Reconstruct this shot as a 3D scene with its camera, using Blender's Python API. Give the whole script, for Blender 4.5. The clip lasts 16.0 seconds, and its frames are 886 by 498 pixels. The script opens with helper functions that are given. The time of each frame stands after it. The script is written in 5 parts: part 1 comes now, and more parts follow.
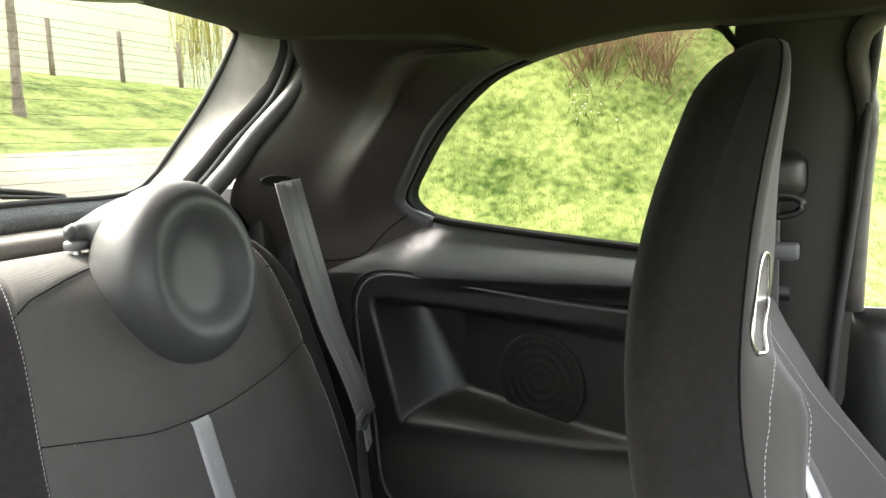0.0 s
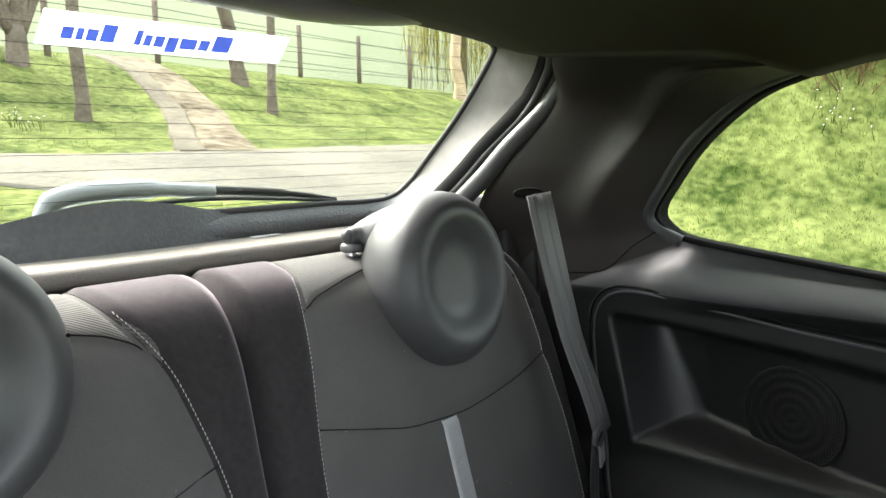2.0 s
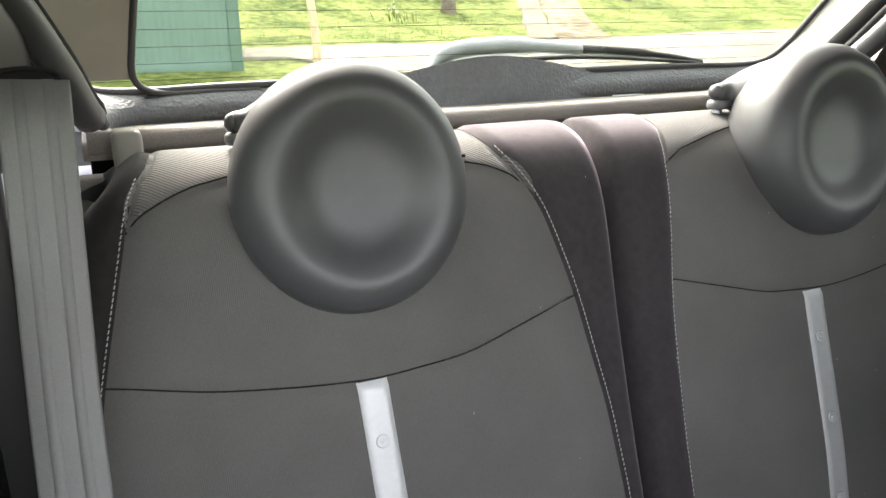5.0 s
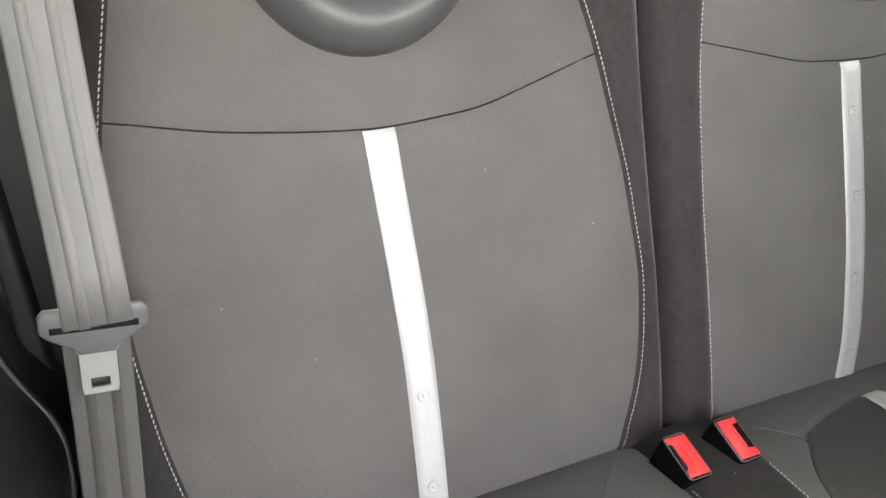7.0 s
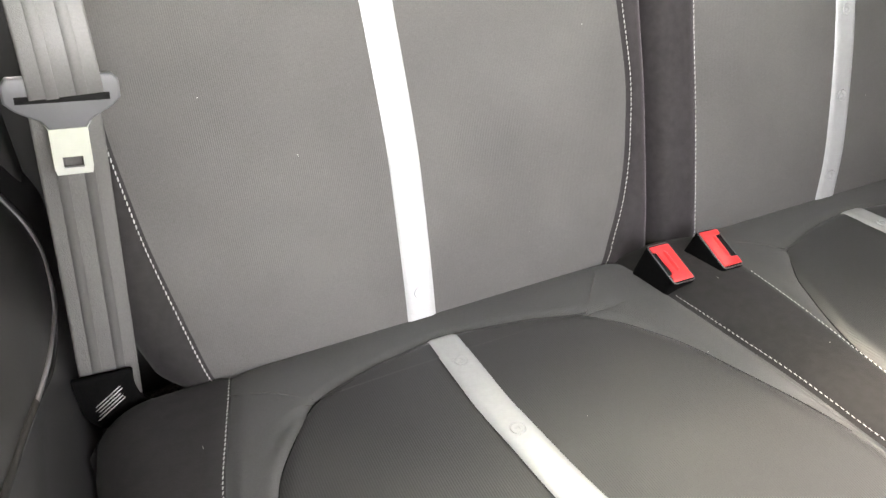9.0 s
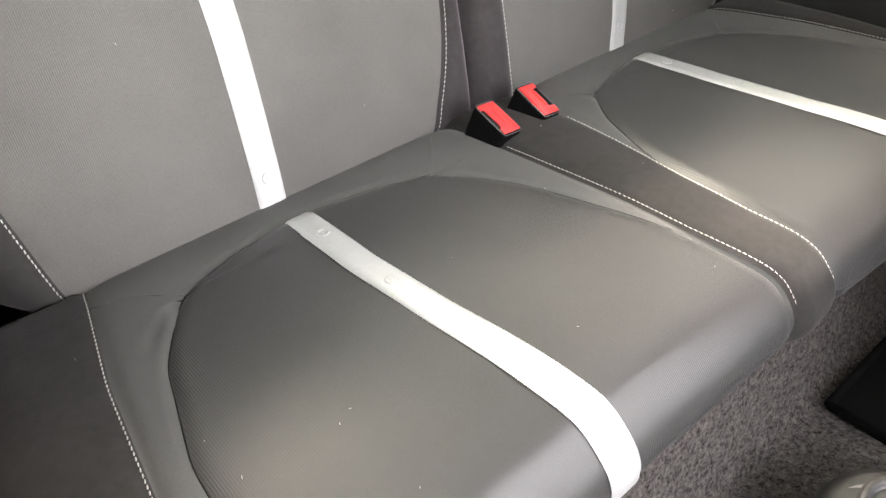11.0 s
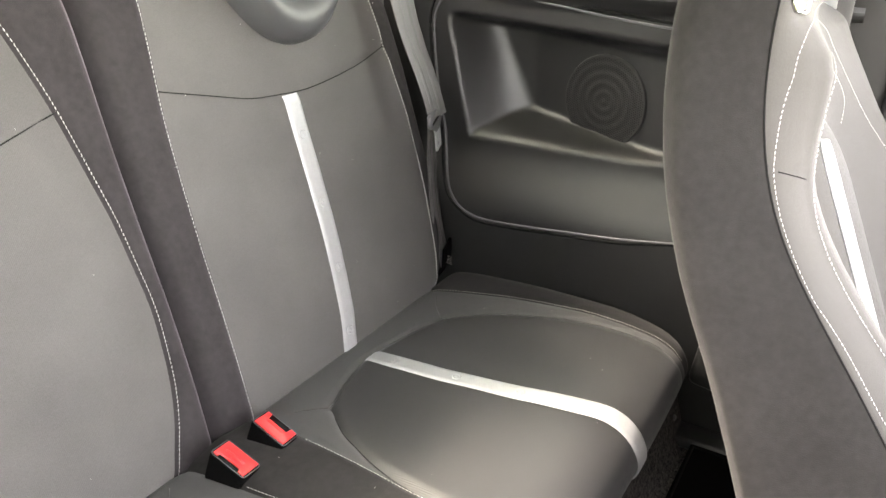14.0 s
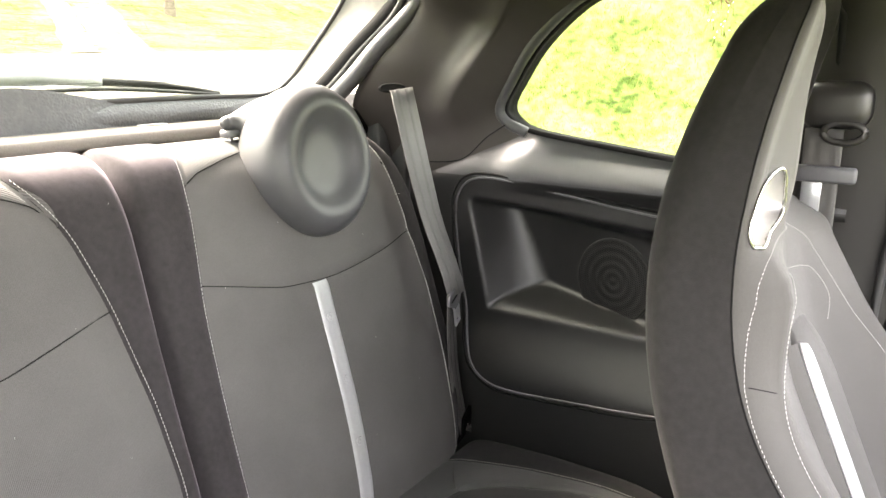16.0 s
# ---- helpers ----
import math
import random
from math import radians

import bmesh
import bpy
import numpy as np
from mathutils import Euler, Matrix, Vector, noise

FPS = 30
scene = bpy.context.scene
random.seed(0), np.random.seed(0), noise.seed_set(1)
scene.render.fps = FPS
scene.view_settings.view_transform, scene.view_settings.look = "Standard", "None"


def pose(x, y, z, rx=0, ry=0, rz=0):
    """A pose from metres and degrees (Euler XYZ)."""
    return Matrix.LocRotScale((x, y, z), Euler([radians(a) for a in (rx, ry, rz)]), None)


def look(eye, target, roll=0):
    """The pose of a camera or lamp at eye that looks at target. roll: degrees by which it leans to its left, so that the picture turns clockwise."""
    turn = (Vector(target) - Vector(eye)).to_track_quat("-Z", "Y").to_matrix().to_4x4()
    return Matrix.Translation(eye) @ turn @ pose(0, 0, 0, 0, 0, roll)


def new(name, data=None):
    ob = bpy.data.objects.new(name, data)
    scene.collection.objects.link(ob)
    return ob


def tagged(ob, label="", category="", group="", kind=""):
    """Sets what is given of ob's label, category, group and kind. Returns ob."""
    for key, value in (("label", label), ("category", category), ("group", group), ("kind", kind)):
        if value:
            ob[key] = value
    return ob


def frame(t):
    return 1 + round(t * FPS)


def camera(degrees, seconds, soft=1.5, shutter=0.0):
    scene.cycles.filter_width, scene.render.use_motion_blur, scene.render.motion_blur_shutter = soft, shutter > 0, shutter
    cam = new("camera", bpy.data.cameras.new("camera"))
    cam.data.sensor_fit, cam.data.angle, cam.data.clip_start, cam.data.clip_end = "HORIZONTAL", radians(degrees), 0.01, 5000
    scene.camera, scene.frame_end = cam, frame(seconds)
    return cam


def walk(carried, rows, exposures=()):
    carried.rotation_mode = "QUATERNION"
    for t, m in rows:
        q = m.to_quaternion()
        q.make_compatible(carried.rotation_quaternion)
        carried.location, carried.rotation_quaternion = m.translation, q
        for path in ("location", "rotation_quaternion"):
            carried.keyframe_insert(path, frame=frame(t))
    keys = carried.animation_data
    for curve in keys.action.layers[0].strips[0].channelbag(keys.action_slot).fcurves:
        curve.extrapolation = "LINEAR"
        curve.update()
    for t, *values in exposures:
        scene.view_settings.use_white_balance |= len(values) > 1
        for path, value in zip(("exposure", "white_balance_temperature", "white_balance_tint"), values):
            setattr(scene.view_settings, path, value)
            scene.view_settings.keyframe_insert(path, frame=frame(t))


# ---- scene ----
cam = camera(61.2, 16.0)
PATH = [
    (0, (-0.387, 0.318, 1.201), (1.414, 1.145, 0.93), -2.4),
    (0.5, (-0.391, 0.327, 1.208), (1.403, 1.17, 0.94), -2.2),
    (1, (-0.389, 0.346, 1.211), (1.374, 1.253, 0.946), -2.0),
    (1.5, (-0.39, 0.361, 1.209), (1.275, 1.438, 0.951), -1.3),
    (2, (-0.421, 0.358, 1.222), (1.084, 1.65, 0.968), -1.0),
    (2.5, (-0.441, 0.355, 1.223), (0.896, 1.822, 0.974), -1.1),
    (3, (-0.452, 0.351, 1.22), (0.731, 1.944, 0.968), -1.0),
    (3.5, (-0.464, 0.345, 1.216), (0.574, 2.033, 0.949), -1.2),
    (6, (-0.464, 0.345, 1.12), (0.233, 2.079, 0.408), -1.9),
    (6.5, (-0.466, 0.341, 1.09), (0.209, 2.045, 0.291), -1.8),
    (7, (-0.461, 0.34, 1.083), (0.201, 2.015, 0.214), -1.9),
    (7.5, (-0.464, 0.334, 1.065), (0.196, 1.979, 0.139), -1.7),
    (8, (-0.479, 0.332, 1.034), (0.181, 1.946, 0.055), -1.4),
    (8.5, (-0.485, 0.326, 1.009), (0.173, 1.906, -0.027), -1.4),
    (9, (-0.488, 0.317, 0.991), (0.193, 1.855, -0.092), -1.5),
    (11.5, (-0.549, 0.29, 0.961), (0.591, 1.339, -0.304), -0.1),
    (12, (-0.529, 0.283, 0.991), (0.723, 1.216, -0.259), 0.3),
    (12.5, (-0.524, 0.282, 1.022), (0.837, 1.144, -0.163), 0.8),
    (13, (-0.497, 0.277, 1.056), (0.963, 1.134, -0.008), 1.4),
    (13.5, (-0.474, 0.26, 1.088), (1.04, 1.173, 0.154), 0.2),
    (14, (-0.475, 0.257, 1.118), (1.086, 1.2, 0.297), 0.3),
    (14.5, (-0.486, 0.255, 1.152), (1.108, 1.221, 0.426), 0.4),
    (15, (-0.485, 0.242, 1.182), (1.123, 1.25, 0.551), 0.1),
    (15.5, (-0.488, 0.228, 1.202), (1.126, 1.278, 0.659), -0.0),
    (16, (-0.502, 0.207, 1.205), (1.105, 1.294, 0.719), -0.1),
]
walk(cam, [(t, look(eye, target, roll)) for t, eye, target, roll in PATH], [(0, 4.18, 6800, 12), (1.5, 4.08, 6700, 12), (2.0, 3.78, 6500, 11), (3.5, 3.3, 6200, 10), (3.7, 3.3, 6200, 10), (5.8, 4.95, 7200, 16), (7.0, 5.34, 7300, 15), (9.2, 5.8, 7400, 15), (11.3, 5.86, 7400, 15), (12.2, 5.92, 7400, 15), (13.2, 5.93, 7400, 15), (14.5, 5.78, 7500, 16), (16, 5.38, 7300, 16)])

# ---- light ----
SUN_EL, SUN_AZ = 45.0, -3.0
world = bpy.data.worlds.new("sky")
scene.world = world
world.use_nodes = True
wn = world.node_tree.nodes
sky = wn.new("ShaderNodeTexSky")
sky.sky_type, sky.sun_disc = "NISHITA", False
sky.sun_elevation, sky.sun_rotation = radians(SUN_EL), radians(SUN_AZ)
sky.air_density, sky.dust_density, sky.ozone_density = 1.0, 3.0, 1.0
wn["Background"].inputs["Strength"].default_value = 0.15
haze = wn.new("ShaderNodeHueSaturation")
haze.inputs["Saturation"].default_value = 0.3
world.node_tree.links.new(sky.outputs["Color"], haze.inputs["Color"])
world.node_tree.links.new(haze.outputs["Color"], wn["Background"].inputs["Color"])
sun = new("sun", bpy.data.lights.new("sun", "SUN"))
sun.data.energy, sun.data.angle, sun.data.color = 0.9, radians(22), (1.0, 0.95, 0.87)
az, el = radians(SUN_AZ), radians(SUN_EL)
sun.matrix_world = look((0, 0, 0), (-math.sin(az) * math.cos(el), -math.cos(az) * math.cos(el), -math.sin(el)))


# ---- materials ----
def mat(name, base, rough=0.6, metal=0.0, var=0.12, scale=40.0, bump=0.0, bump_scale=300.0, spec=0.5, sheen=0.0, tint=None, coarse=4.0, kind="noise"):
    m = bpy.data.materials.new(name)
    m.use_nodes = True
    n, l = m.node_tree.nodes, m.node_tree.links
    b = n["Principled BSDF"]
    b.inputs["Metallic"].default_value = metal
    b.inputs["Specular IOR Level"].default_value = spec
    b.inputs["Sheen Weight"].default_value = sheen
    b.inputs["Sheen Roughness"].default_value = 0.4
    tc = n.new("ShaderNodeTexCoord")
    fine, wide = n.new("ShaderNodeTexNoise"), n.new("ShaderNodeTexNoise")
    fine.inputs["Scale"].default_value, wide.inputs["Scale"].default_value = scale, coarse
    fine.inputs["Detail"].default_value, wide.inputs["Detail"].default_value = 4, 3
    for t in (fine, wide):
        l.new(tc.outputs["Object"], t.inputs["Vector"])
    mix = n.new("ShaderNodeMix")
    mix.data_type = "FLOAT"
    mix.inputs[0].default_value = 0.5
    l.new(fine.outputs["Fac"], mix.inputs[2])
    l.new(wide.outputs["Fac"], mix.inputs[3])
    ramp = n.new("ShaderNodeValToRGB")
    lo = [c * (1 - var) for c in base]
    hi = [min(1, c * (1 + var)) for c in (tint or base)]
    ramp.color_ramp.elements[0].position, ramp.color_ramp.elements[1].position = 0.35, 0.65
    ramp.color_ramp.elements[0].color, ramp.color_ramp.elements[1].color = (*lo, 1), (*hi, 1)
    l.new(mix.outputs[0], ramp.inputs["Fac"])
    l.new(ramp.outputs["Color"], b.inputs["Base Color"])
    rr = n.new("ShaderNodeMapRange")
    rr.inputs["To Min"].default_value, rr.inputs["To Max"].default_value = max(0.02, rough - 0.07), min(1, rough + 0.07)
    l.new(wide.outputs["Fac"], rr.inputs["Value"])
    l.new(rr.outputs["Result"], b.inputs["Roughness"])
    if bump:
        if kind == "grain":
            t = n.new("ShaderNodeTexVoronoi")
            out = t.outputs["Distance"]
        elif kind == "rib":
            t = n.new("ShaderNodeTexWave")
            t.inputs["Distortion"].default_value = 0.6
            t.inputs["Detail Scale"].default_value = 3.0
            out = t.outputs["Fac"]
        elif kind == "weave":
            t = n.new("ShaderNodeTexWave")
            t.inputs["Distortion"].default_value = 0.0
            t.bands_direction = "DIAGONAL"
            out = t.outputs["Fac"]
        else:
            t = n.new("ShaderNodeTexNoise")
            t.inputs["Detail"].default_value = 3
            out = t.outputs["Fac"]
        t.inputs["Scale"].default_value = bump_scale
        l.new(tc.outputs["Object"], t.inputs["Vector"])
        bn = n.new("ShaderNodeBump")
        bn.inputs["Strength"].default_value, bn.inputs["Distance"].default_value = bump, 0.001
        l.new(out, bn.inputs["Height"])
        l.new(bn.outputs["Normal"], b.inputs["Normal"])
    return m


FABRIC = mat("seat_fabric", (0.084, 0.081, 0.0775), 0.8, var=0.22, scale=1100, bump=0.10, bump_scale=190, kind="rib", spec=0.3, sheen=0.08, coarse=7)
FABRIC_TOP = mat("ribbed_fabric", (0.10, 0.096, 0.092), 0.85, var=0.12, scale=700, bump=0.6, bump_scale=130, spec=0.25, sheen=0.15, kind="weave")
CUSH_BORDER = mat("cushion_border_fabric", (0.068, 0.0675, 0.067), 0.75, var=0.2, scale=1100, bump=0.3, bump_scale=1300, spec=0.35, sheen=0.08, coarse=7)
SEAT_DARK = mat("cushion_fabric", (0.026, 0.026, 0.0265), 0.46, var=0.16, scale=1100, bump=0.17, bump_scale=165, kind="rib", spec=0.5, sheen=0.08)
SUEDE = mat("suede", (0.025, 0.0235, 0.0235), 0.95, var=0.16, scale=120, bump=0.25, bump_scale=900, spec=0.1, sheen=0.07, coarse=18)
# worn suede, lightened with a pink sheen for the backlight on its tops
SUEDE_WORN_LIT = mat("worn_backlit_suede", (0.032, 0.029, 0.03), 0.95, var=0.18, scale=120, bump=0.25, bump_scale=900, spec=0.1, sheen=0.4, coarse=18)
SUEDE_WORN_LIT.node_tree.nodes["Principled BSDF"].inputs["Sheen Tint"].default_value = (0.95, 0.82, 0.92, 1)
PLASTIC = mat("grained_plastic", (0.013, 0.0132, 0.013), 0.37, var=0.06, scale=60, bump=0.15, bump_scale=900, spec=0.5, kind="grain")
PLASTIC_SOFT = mat("headrest_vinyl", (0.055, 0.0555, 0.057), 0.45, var=0.06, scale=60, bump=0.08, bump_scale=900, spec=0.5, kind="grain")
PLASTIC_LIGHT = mat("pillar_plastic", (0.085, 0.08, 0.072), 0.55, var=0.3, scale=30, bump=0.15, bump_scale=900, spec=0.4, kind="grain")
# pillar plastic lightened for daylight on the arch lip and rolled edge
PILLAR_LIT = mat("lit_pillar_plastic", (0.046, 0.047, 0.049), 0.40, var=0.06, bump=0.15, bump_scale=900, kind="grain")
# grey plastic with the daylight on the left trim put into its colour
TRIM_LIT = mat("lit_trim_plastic", (0.19, 0.18, 0.155), 0.5, var=0.08, scale=30, bump=0.15, bump_scale=900, kind="grain")
GRILLE = mat("grille_plastic", (0.009, 0.009, 0.009), 0.5, var=0.08)
PILLAR_SKIN = mat("rear_pillar_plastic", (0.034, 0.030, 0.027), 0.56, var=0.08, scale=30, bump=0.15, bump_scale=900, spec=0.45, kind="grain")
# panel plastic again, lightened for the window light on the sill
SILL_LIT = mat("lit_sill_plastic", (0.062, 0.064, 0.067), 0.66, var=0.06, scale=30, bump=0.12, bump_scale=900, spec=0.5, kind="grain")
SEAL = mat("rubber_seal", (0.02, 0.02, 0.02), 0.55, var=0.1, bump=0.1)
GROOVE = mat("seam_shadow", (0.012, 0.012, 0.012), 0.95, var=0.1, spec=0.1)
# cloth base darkened to carry the shade under the roof
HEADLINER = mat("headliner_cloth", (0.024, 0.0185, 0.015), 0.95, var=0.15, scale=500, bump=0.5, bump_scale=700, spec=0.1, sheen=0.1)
SHELF_MAT = mat("shelf_felt", (0.19, 0.175, 0.16), 0.95, var=0.2, scale=600, bump=0.6, bump_scale=600, spec=0.1)
TRIM_GRAIN = mat("coarse_grained_trim", (0.075, 0.078, 0.083), 0.5, var=0.2, scale=150, bump=0.9, bump_scale=260, spec=0.5, kind="grain")
WHITE = mat("silver_white_vinyl", (0.415, 0.42, 0.42), 0.45, metal=0.35, var=0.05, scale=200, bump=0.15, bump_scale=500, spec=0.4)
THREAD = mat("white_thread", (0.42, 0.41, 0.39), 0.8, var=0.1, scale=800)
THREAD_DIM = mat("grey_thread", (0.45, 0.44, 0.42), 0.8, var=0.1, scale=800)
WEBBING = mat("belt_webbing", (0.125, 0.123, 0.12), 0.5, var=0.10, scale=700, bump=0.25, bump_scale=1200, spec=0.5)
RED = mat("red_plastic", (0.75, 0.035, 0.04), 0.35, var=0.05, bump=0.05)
STEEL = mat("satin_steel", (0.6, 0.61, 0.63), 0.3, metal=0.75, var=0.04, scale=80)
GREY_PL = mat("grey_plastic", (0.09, 0.09, 0.095), 0.45, var=0.06, scale=80, bump=0.1)
CHROME = mat("satin_chrome", (0.6, 0.59, 0.57), 0.25, metal=1.0, var=0.03)
CHROME_SOFT = mat("brushed_lining", (0.55, 0.54, 0.53), 0.5, metal=0.9, var=0.06, scale=120)
CARPET = mat("loop_carpet", (0.022, 0.02, 0.02), 1.0, var=0.6, scale=420, bump=1.0, bump_scale=350, spec=0.05, tint=(0.06, 0.055, 0.053), coarse=170)
RUBBER_MAT = mat("black_mat", (0.0038, 0.0038, 0.0038), 0.95, var=0.3, scale=300, bump=0.4, bump_scale=500, spec=0.02)
SILVER_PL = mat("silver_plastic", (0.42, 0.44, 0.47), 0.4, var=0.06, scale=40)
PAINT = mat("white_car_paint", (0.75, 0.77, 0.8), 0.2, var=0.02)


def glass_mat(name, tint, rough=0.0):
    m = bpy.data.materials.new(name)
    m.use_nodes = True
    n, l = m.node_tree.nodes, m.node_tree.links
    n.remove(n["Principled BSDF"])
    tr, gl, mx, fr = (n.new("ShaderNode" + k) for k in ("BsdfTransparent", "BsdfGlossy", "MixShader", "Fresnel"))
    tr.inputs["Color"].default_value = (*tint, 1)
    gl.inputs["Roughness"].default_value = rough
    fr.inputs["IOR"].default_value = 1.35
    half = n.new("ShaderNodeMath")
    half.operation = "MULTIPLY"
    half.inputs[1].default_value = 0.08
    l.new(fr.outputs["Fac"], half.inputs[0])
    l.new(half.outputs["Value"], mx.inputs["Fac"])
    l.new(tr.outputs["BSDF"], mx.inputs[1])
    l.new(gl.outputs["BSDF"], mx.inputs[2])
    l.new(mx.outputs["Shader"], n["Material Output"].inputs["Surface"])
    return m


GLASS = glass_mat("window_glass", (0.74, 0.765, 0.71))


# ---- building helpers ----
def thing(name, label, category, group="", kind="", at=(0, 0, 0)):
    ob = new(name)
    ob.empty_display_size = 0.05
    ob.location = at
    return tagged(ob, label, category, group, kind)


def part(name, bm, material, parent=None, label="", smooth=True):
    me = bpy.data.meshes.new(name)
    bmesh.ops.recalc_face_normals(bm, faces=bm.faces)
    if smooth:
        for f in bm.faces:
            f.smooth = True
    bm.to_mesh(me)
    bm.free()
    me.materials.append(material)
    ob = new(name, me)
    if parent is not None:
        ob.parent = parent
        base = parent
        off = Vector((0, 0, 0))
        while base is not None:
            off += base.location
            base = base.parent
        ob.location = -off
    if label:
        ob["label"] = label
    return ob


class Even(list):
    """A table of (v, value) at even steps."""


def smoothstep(v):
    v = max(0.0, min(1.0, v))
    return v * v * (3 - 2 * v)


def interp(table, v):
    if v <= table[0][0]:
        return table[0][1]
    if v >= table[-1][0]:
        return table[-1][1]
    i = int((v - table[0][0]) / (table[-1][0] - table[0][0]) * (len(table) - 1)) if isinstance(table, Even) else 0
    while i < len(table) - 2 and table[i + 1][0] < v:
        i += 1
    (a, p), (b, q) = table[i], table[i + 1]
    return p + (q - p) * (v - a) / (b - a)


def smooth_table(table, n=60, width=7):
    """A finely sampled, smoothed form of a short table of (v, value)."""
    xs, ys = np.array(table, float).T
    x = np.linspace(xs[0], xs[-1], n)
    y = np.interp(x, xs, ys)
    pad = np.r_[2 * y[0] - y[width:0:-1], y, 2 * y[-1] - y[-2:-width - 2:-1]]
    k = np.hanning(2 * width + 1)
    y = np.convolve(pad, k / k.sum(), "valid")
    return Even(zip(x.tolist(), y[: n].tolist()))


def sheet(f, nu, nv, thick=0.0, bm=None):
    """A grid of nu x nv cells on f(u, v); thick: a second skin that far along the given outward vector of f's normal."""
    bm = bm or bmesh.new()
    g = [[bm.verts.new(f(i / nu, j / nv)) for j in range(nv + 1)] for i in range(nu + 1)]
    for i in range(nu):
        for j in range(nv):
            bm.faces.new((g[i][j], g[i + 1][j], g[i + 1][j + 1], g[i][j + 1]))
    if thick:
        bm.normal_update()
        bmesh.ops.solidify(bm, geom=bm.faces[:], thickness=thick)
    return bm


def loft(rings, closed=True, caps=True, bm=None):
    bm = bm or bmesh.new()
    vs = [[bm.verts.new(p) for p in r] for r in rings]
    m = len(rings[0])
    for a, b in zip(vs, vs[1:]):
        for i in range(m if closed else m - 1):
            bm.faces.new((a[i], a[(i + 1) % m], b[(i + 1) % m], b[i]))
    if caps and closed:
        bm.faces.new(vs[0])
        bm.faces.new(vs[-1])
    return bm


def tube(pts, r, n=8, bm=None, flat=1.0, up=(0, 0, 1)):
    """A round bar along points; r may be a list; flat squeezes it along up."""
    pts = [Vector(p) for p in pts]
    rings = []
    for i, p in enumerate(pts):
        t = (pts[min(i + 1, len(pts) - 1)] - pts[max(i - 1, 0)]).normalized()
        a = t.cross(Vector(up))
        a = a.normalized() if a.length > 1e-4 else t.orthogonal().normalized()
        b = a.cross(t).normalized()
        rad = r[i] if isinstance(r, (list, tuple)) else r
        rings.append([p + rad * (math.cos(k * math.tau / n) * a + flat * math.sin(k * math.tau / n) * b) for k in range(n)])
    return loft(rings, bm=bm)


def box(cx, cy, cz, sx, sy, sz, bev=0.004, seg=2, rot=(0, 0, 0), bm=None):
    own = bmesh.new()
    bmesh.ops.create_cube(own, size=1, matrix=Matrix.Diagonal((sx, sy, sz, 1)))
    if bev:
        bmesh.ops.bevel(own, geom=own.edges[:], offset=bev, segments=seg, profile=0.5, affect="EDGES")
    own.transform(pose(cx, cy, cz, *rot))
    if bm is None:
        return own
    me = bpy.data.meshes.new("t")
    own.to_mesh(me)
    own.free()
    bm.from_mesh(me)
    bpy.data.meshes.remove(me)
    return bm


def lathe(profile, m, n=48, bm=None, squash=1.0):
    """profile: (radius, height along local z); m: the pose."""
    rings = [[m @ Vector((max(r, 1e-4) * math.cos(k * math.tau / n), squash * max(r, 1e-4) * math.sin(k * math.tau / n), h)) for k in range(n)] for r, h in profile]
    return loft(rings, bm=bm)


def resample(pts, step):
    pts = [Vector(p) for p in pts]
    out, carry = [pts[0].copy()], 0.0
    for a, b in zip(pts, pts[1:]):
        d = (b - a).length
        s = step - carry
        while s <= d:
            out.append(a.lerp(b, s / d))
            s += step
        carry = d - (s - step)
    return out


def curve(pts, n=8):
    """A smooth line through points."""
    pts = [Vector(p) for p in pts]
    ext = [2 * pts[0] - pts[1]] + pts + [2 * pts[-1] - pts[-2]]
    out = []
    for i in range(1, len(ext) - 2):
        p0, p1, p2, p3 = ext[i - 1 : i + 3]
        for k in range(n):
            t = k / n
            out.append(0.5 * ((2 * p1) + (p2 - p0) * t + (2 * p0 - 5 * p1 + 4 * p2 - p3) * t * t + (3 * p1 - p0 - 3 * p2 + p3) * t ** 3))
    return out + [pts[-1]]


def stitches(pts, normal, length=0.0036, gap=0.0014, width=0.001, lift=0.0008, slant=0.25):
    """A row of thread dashes along a line that lies on a surface."""
    bm = bmesh.new()
    line = resample(pts, length + gap)
    for a, b in zip(line, line[1:]):
        d = b - a
        if d.length < 1e-5:
            continue
        nrm = Vector(normal(a) if callable(normal) else normal).normalized()
        t = d.normalized()
        s = t.cross(nrm).normalized()
        c = a + nrm * lift
        e0, e1 = c - s * slant * width, c + t * length + s * slant * width
        vs = []
        for p, k in ((e0, 0.5), (e0.lerp(e1, 0.25), 1), (e0.lerp(e1, 0.75), 1), (e1, 0.5)):
            vs.append([bm.verts.new(p + s * width * 0.5 * k), bm.verts.new(p + nrm * width * 0.6 * k), bm.verts.new(p - s * width * 0.5 * k)])
        for q, r in zip(vs, vs[1:]):
            bm.faces.new((q[0], q[1], r[1], r[0]))
            bm.faces.new((q[1], q[2], r[2], r[1]))
    return bm


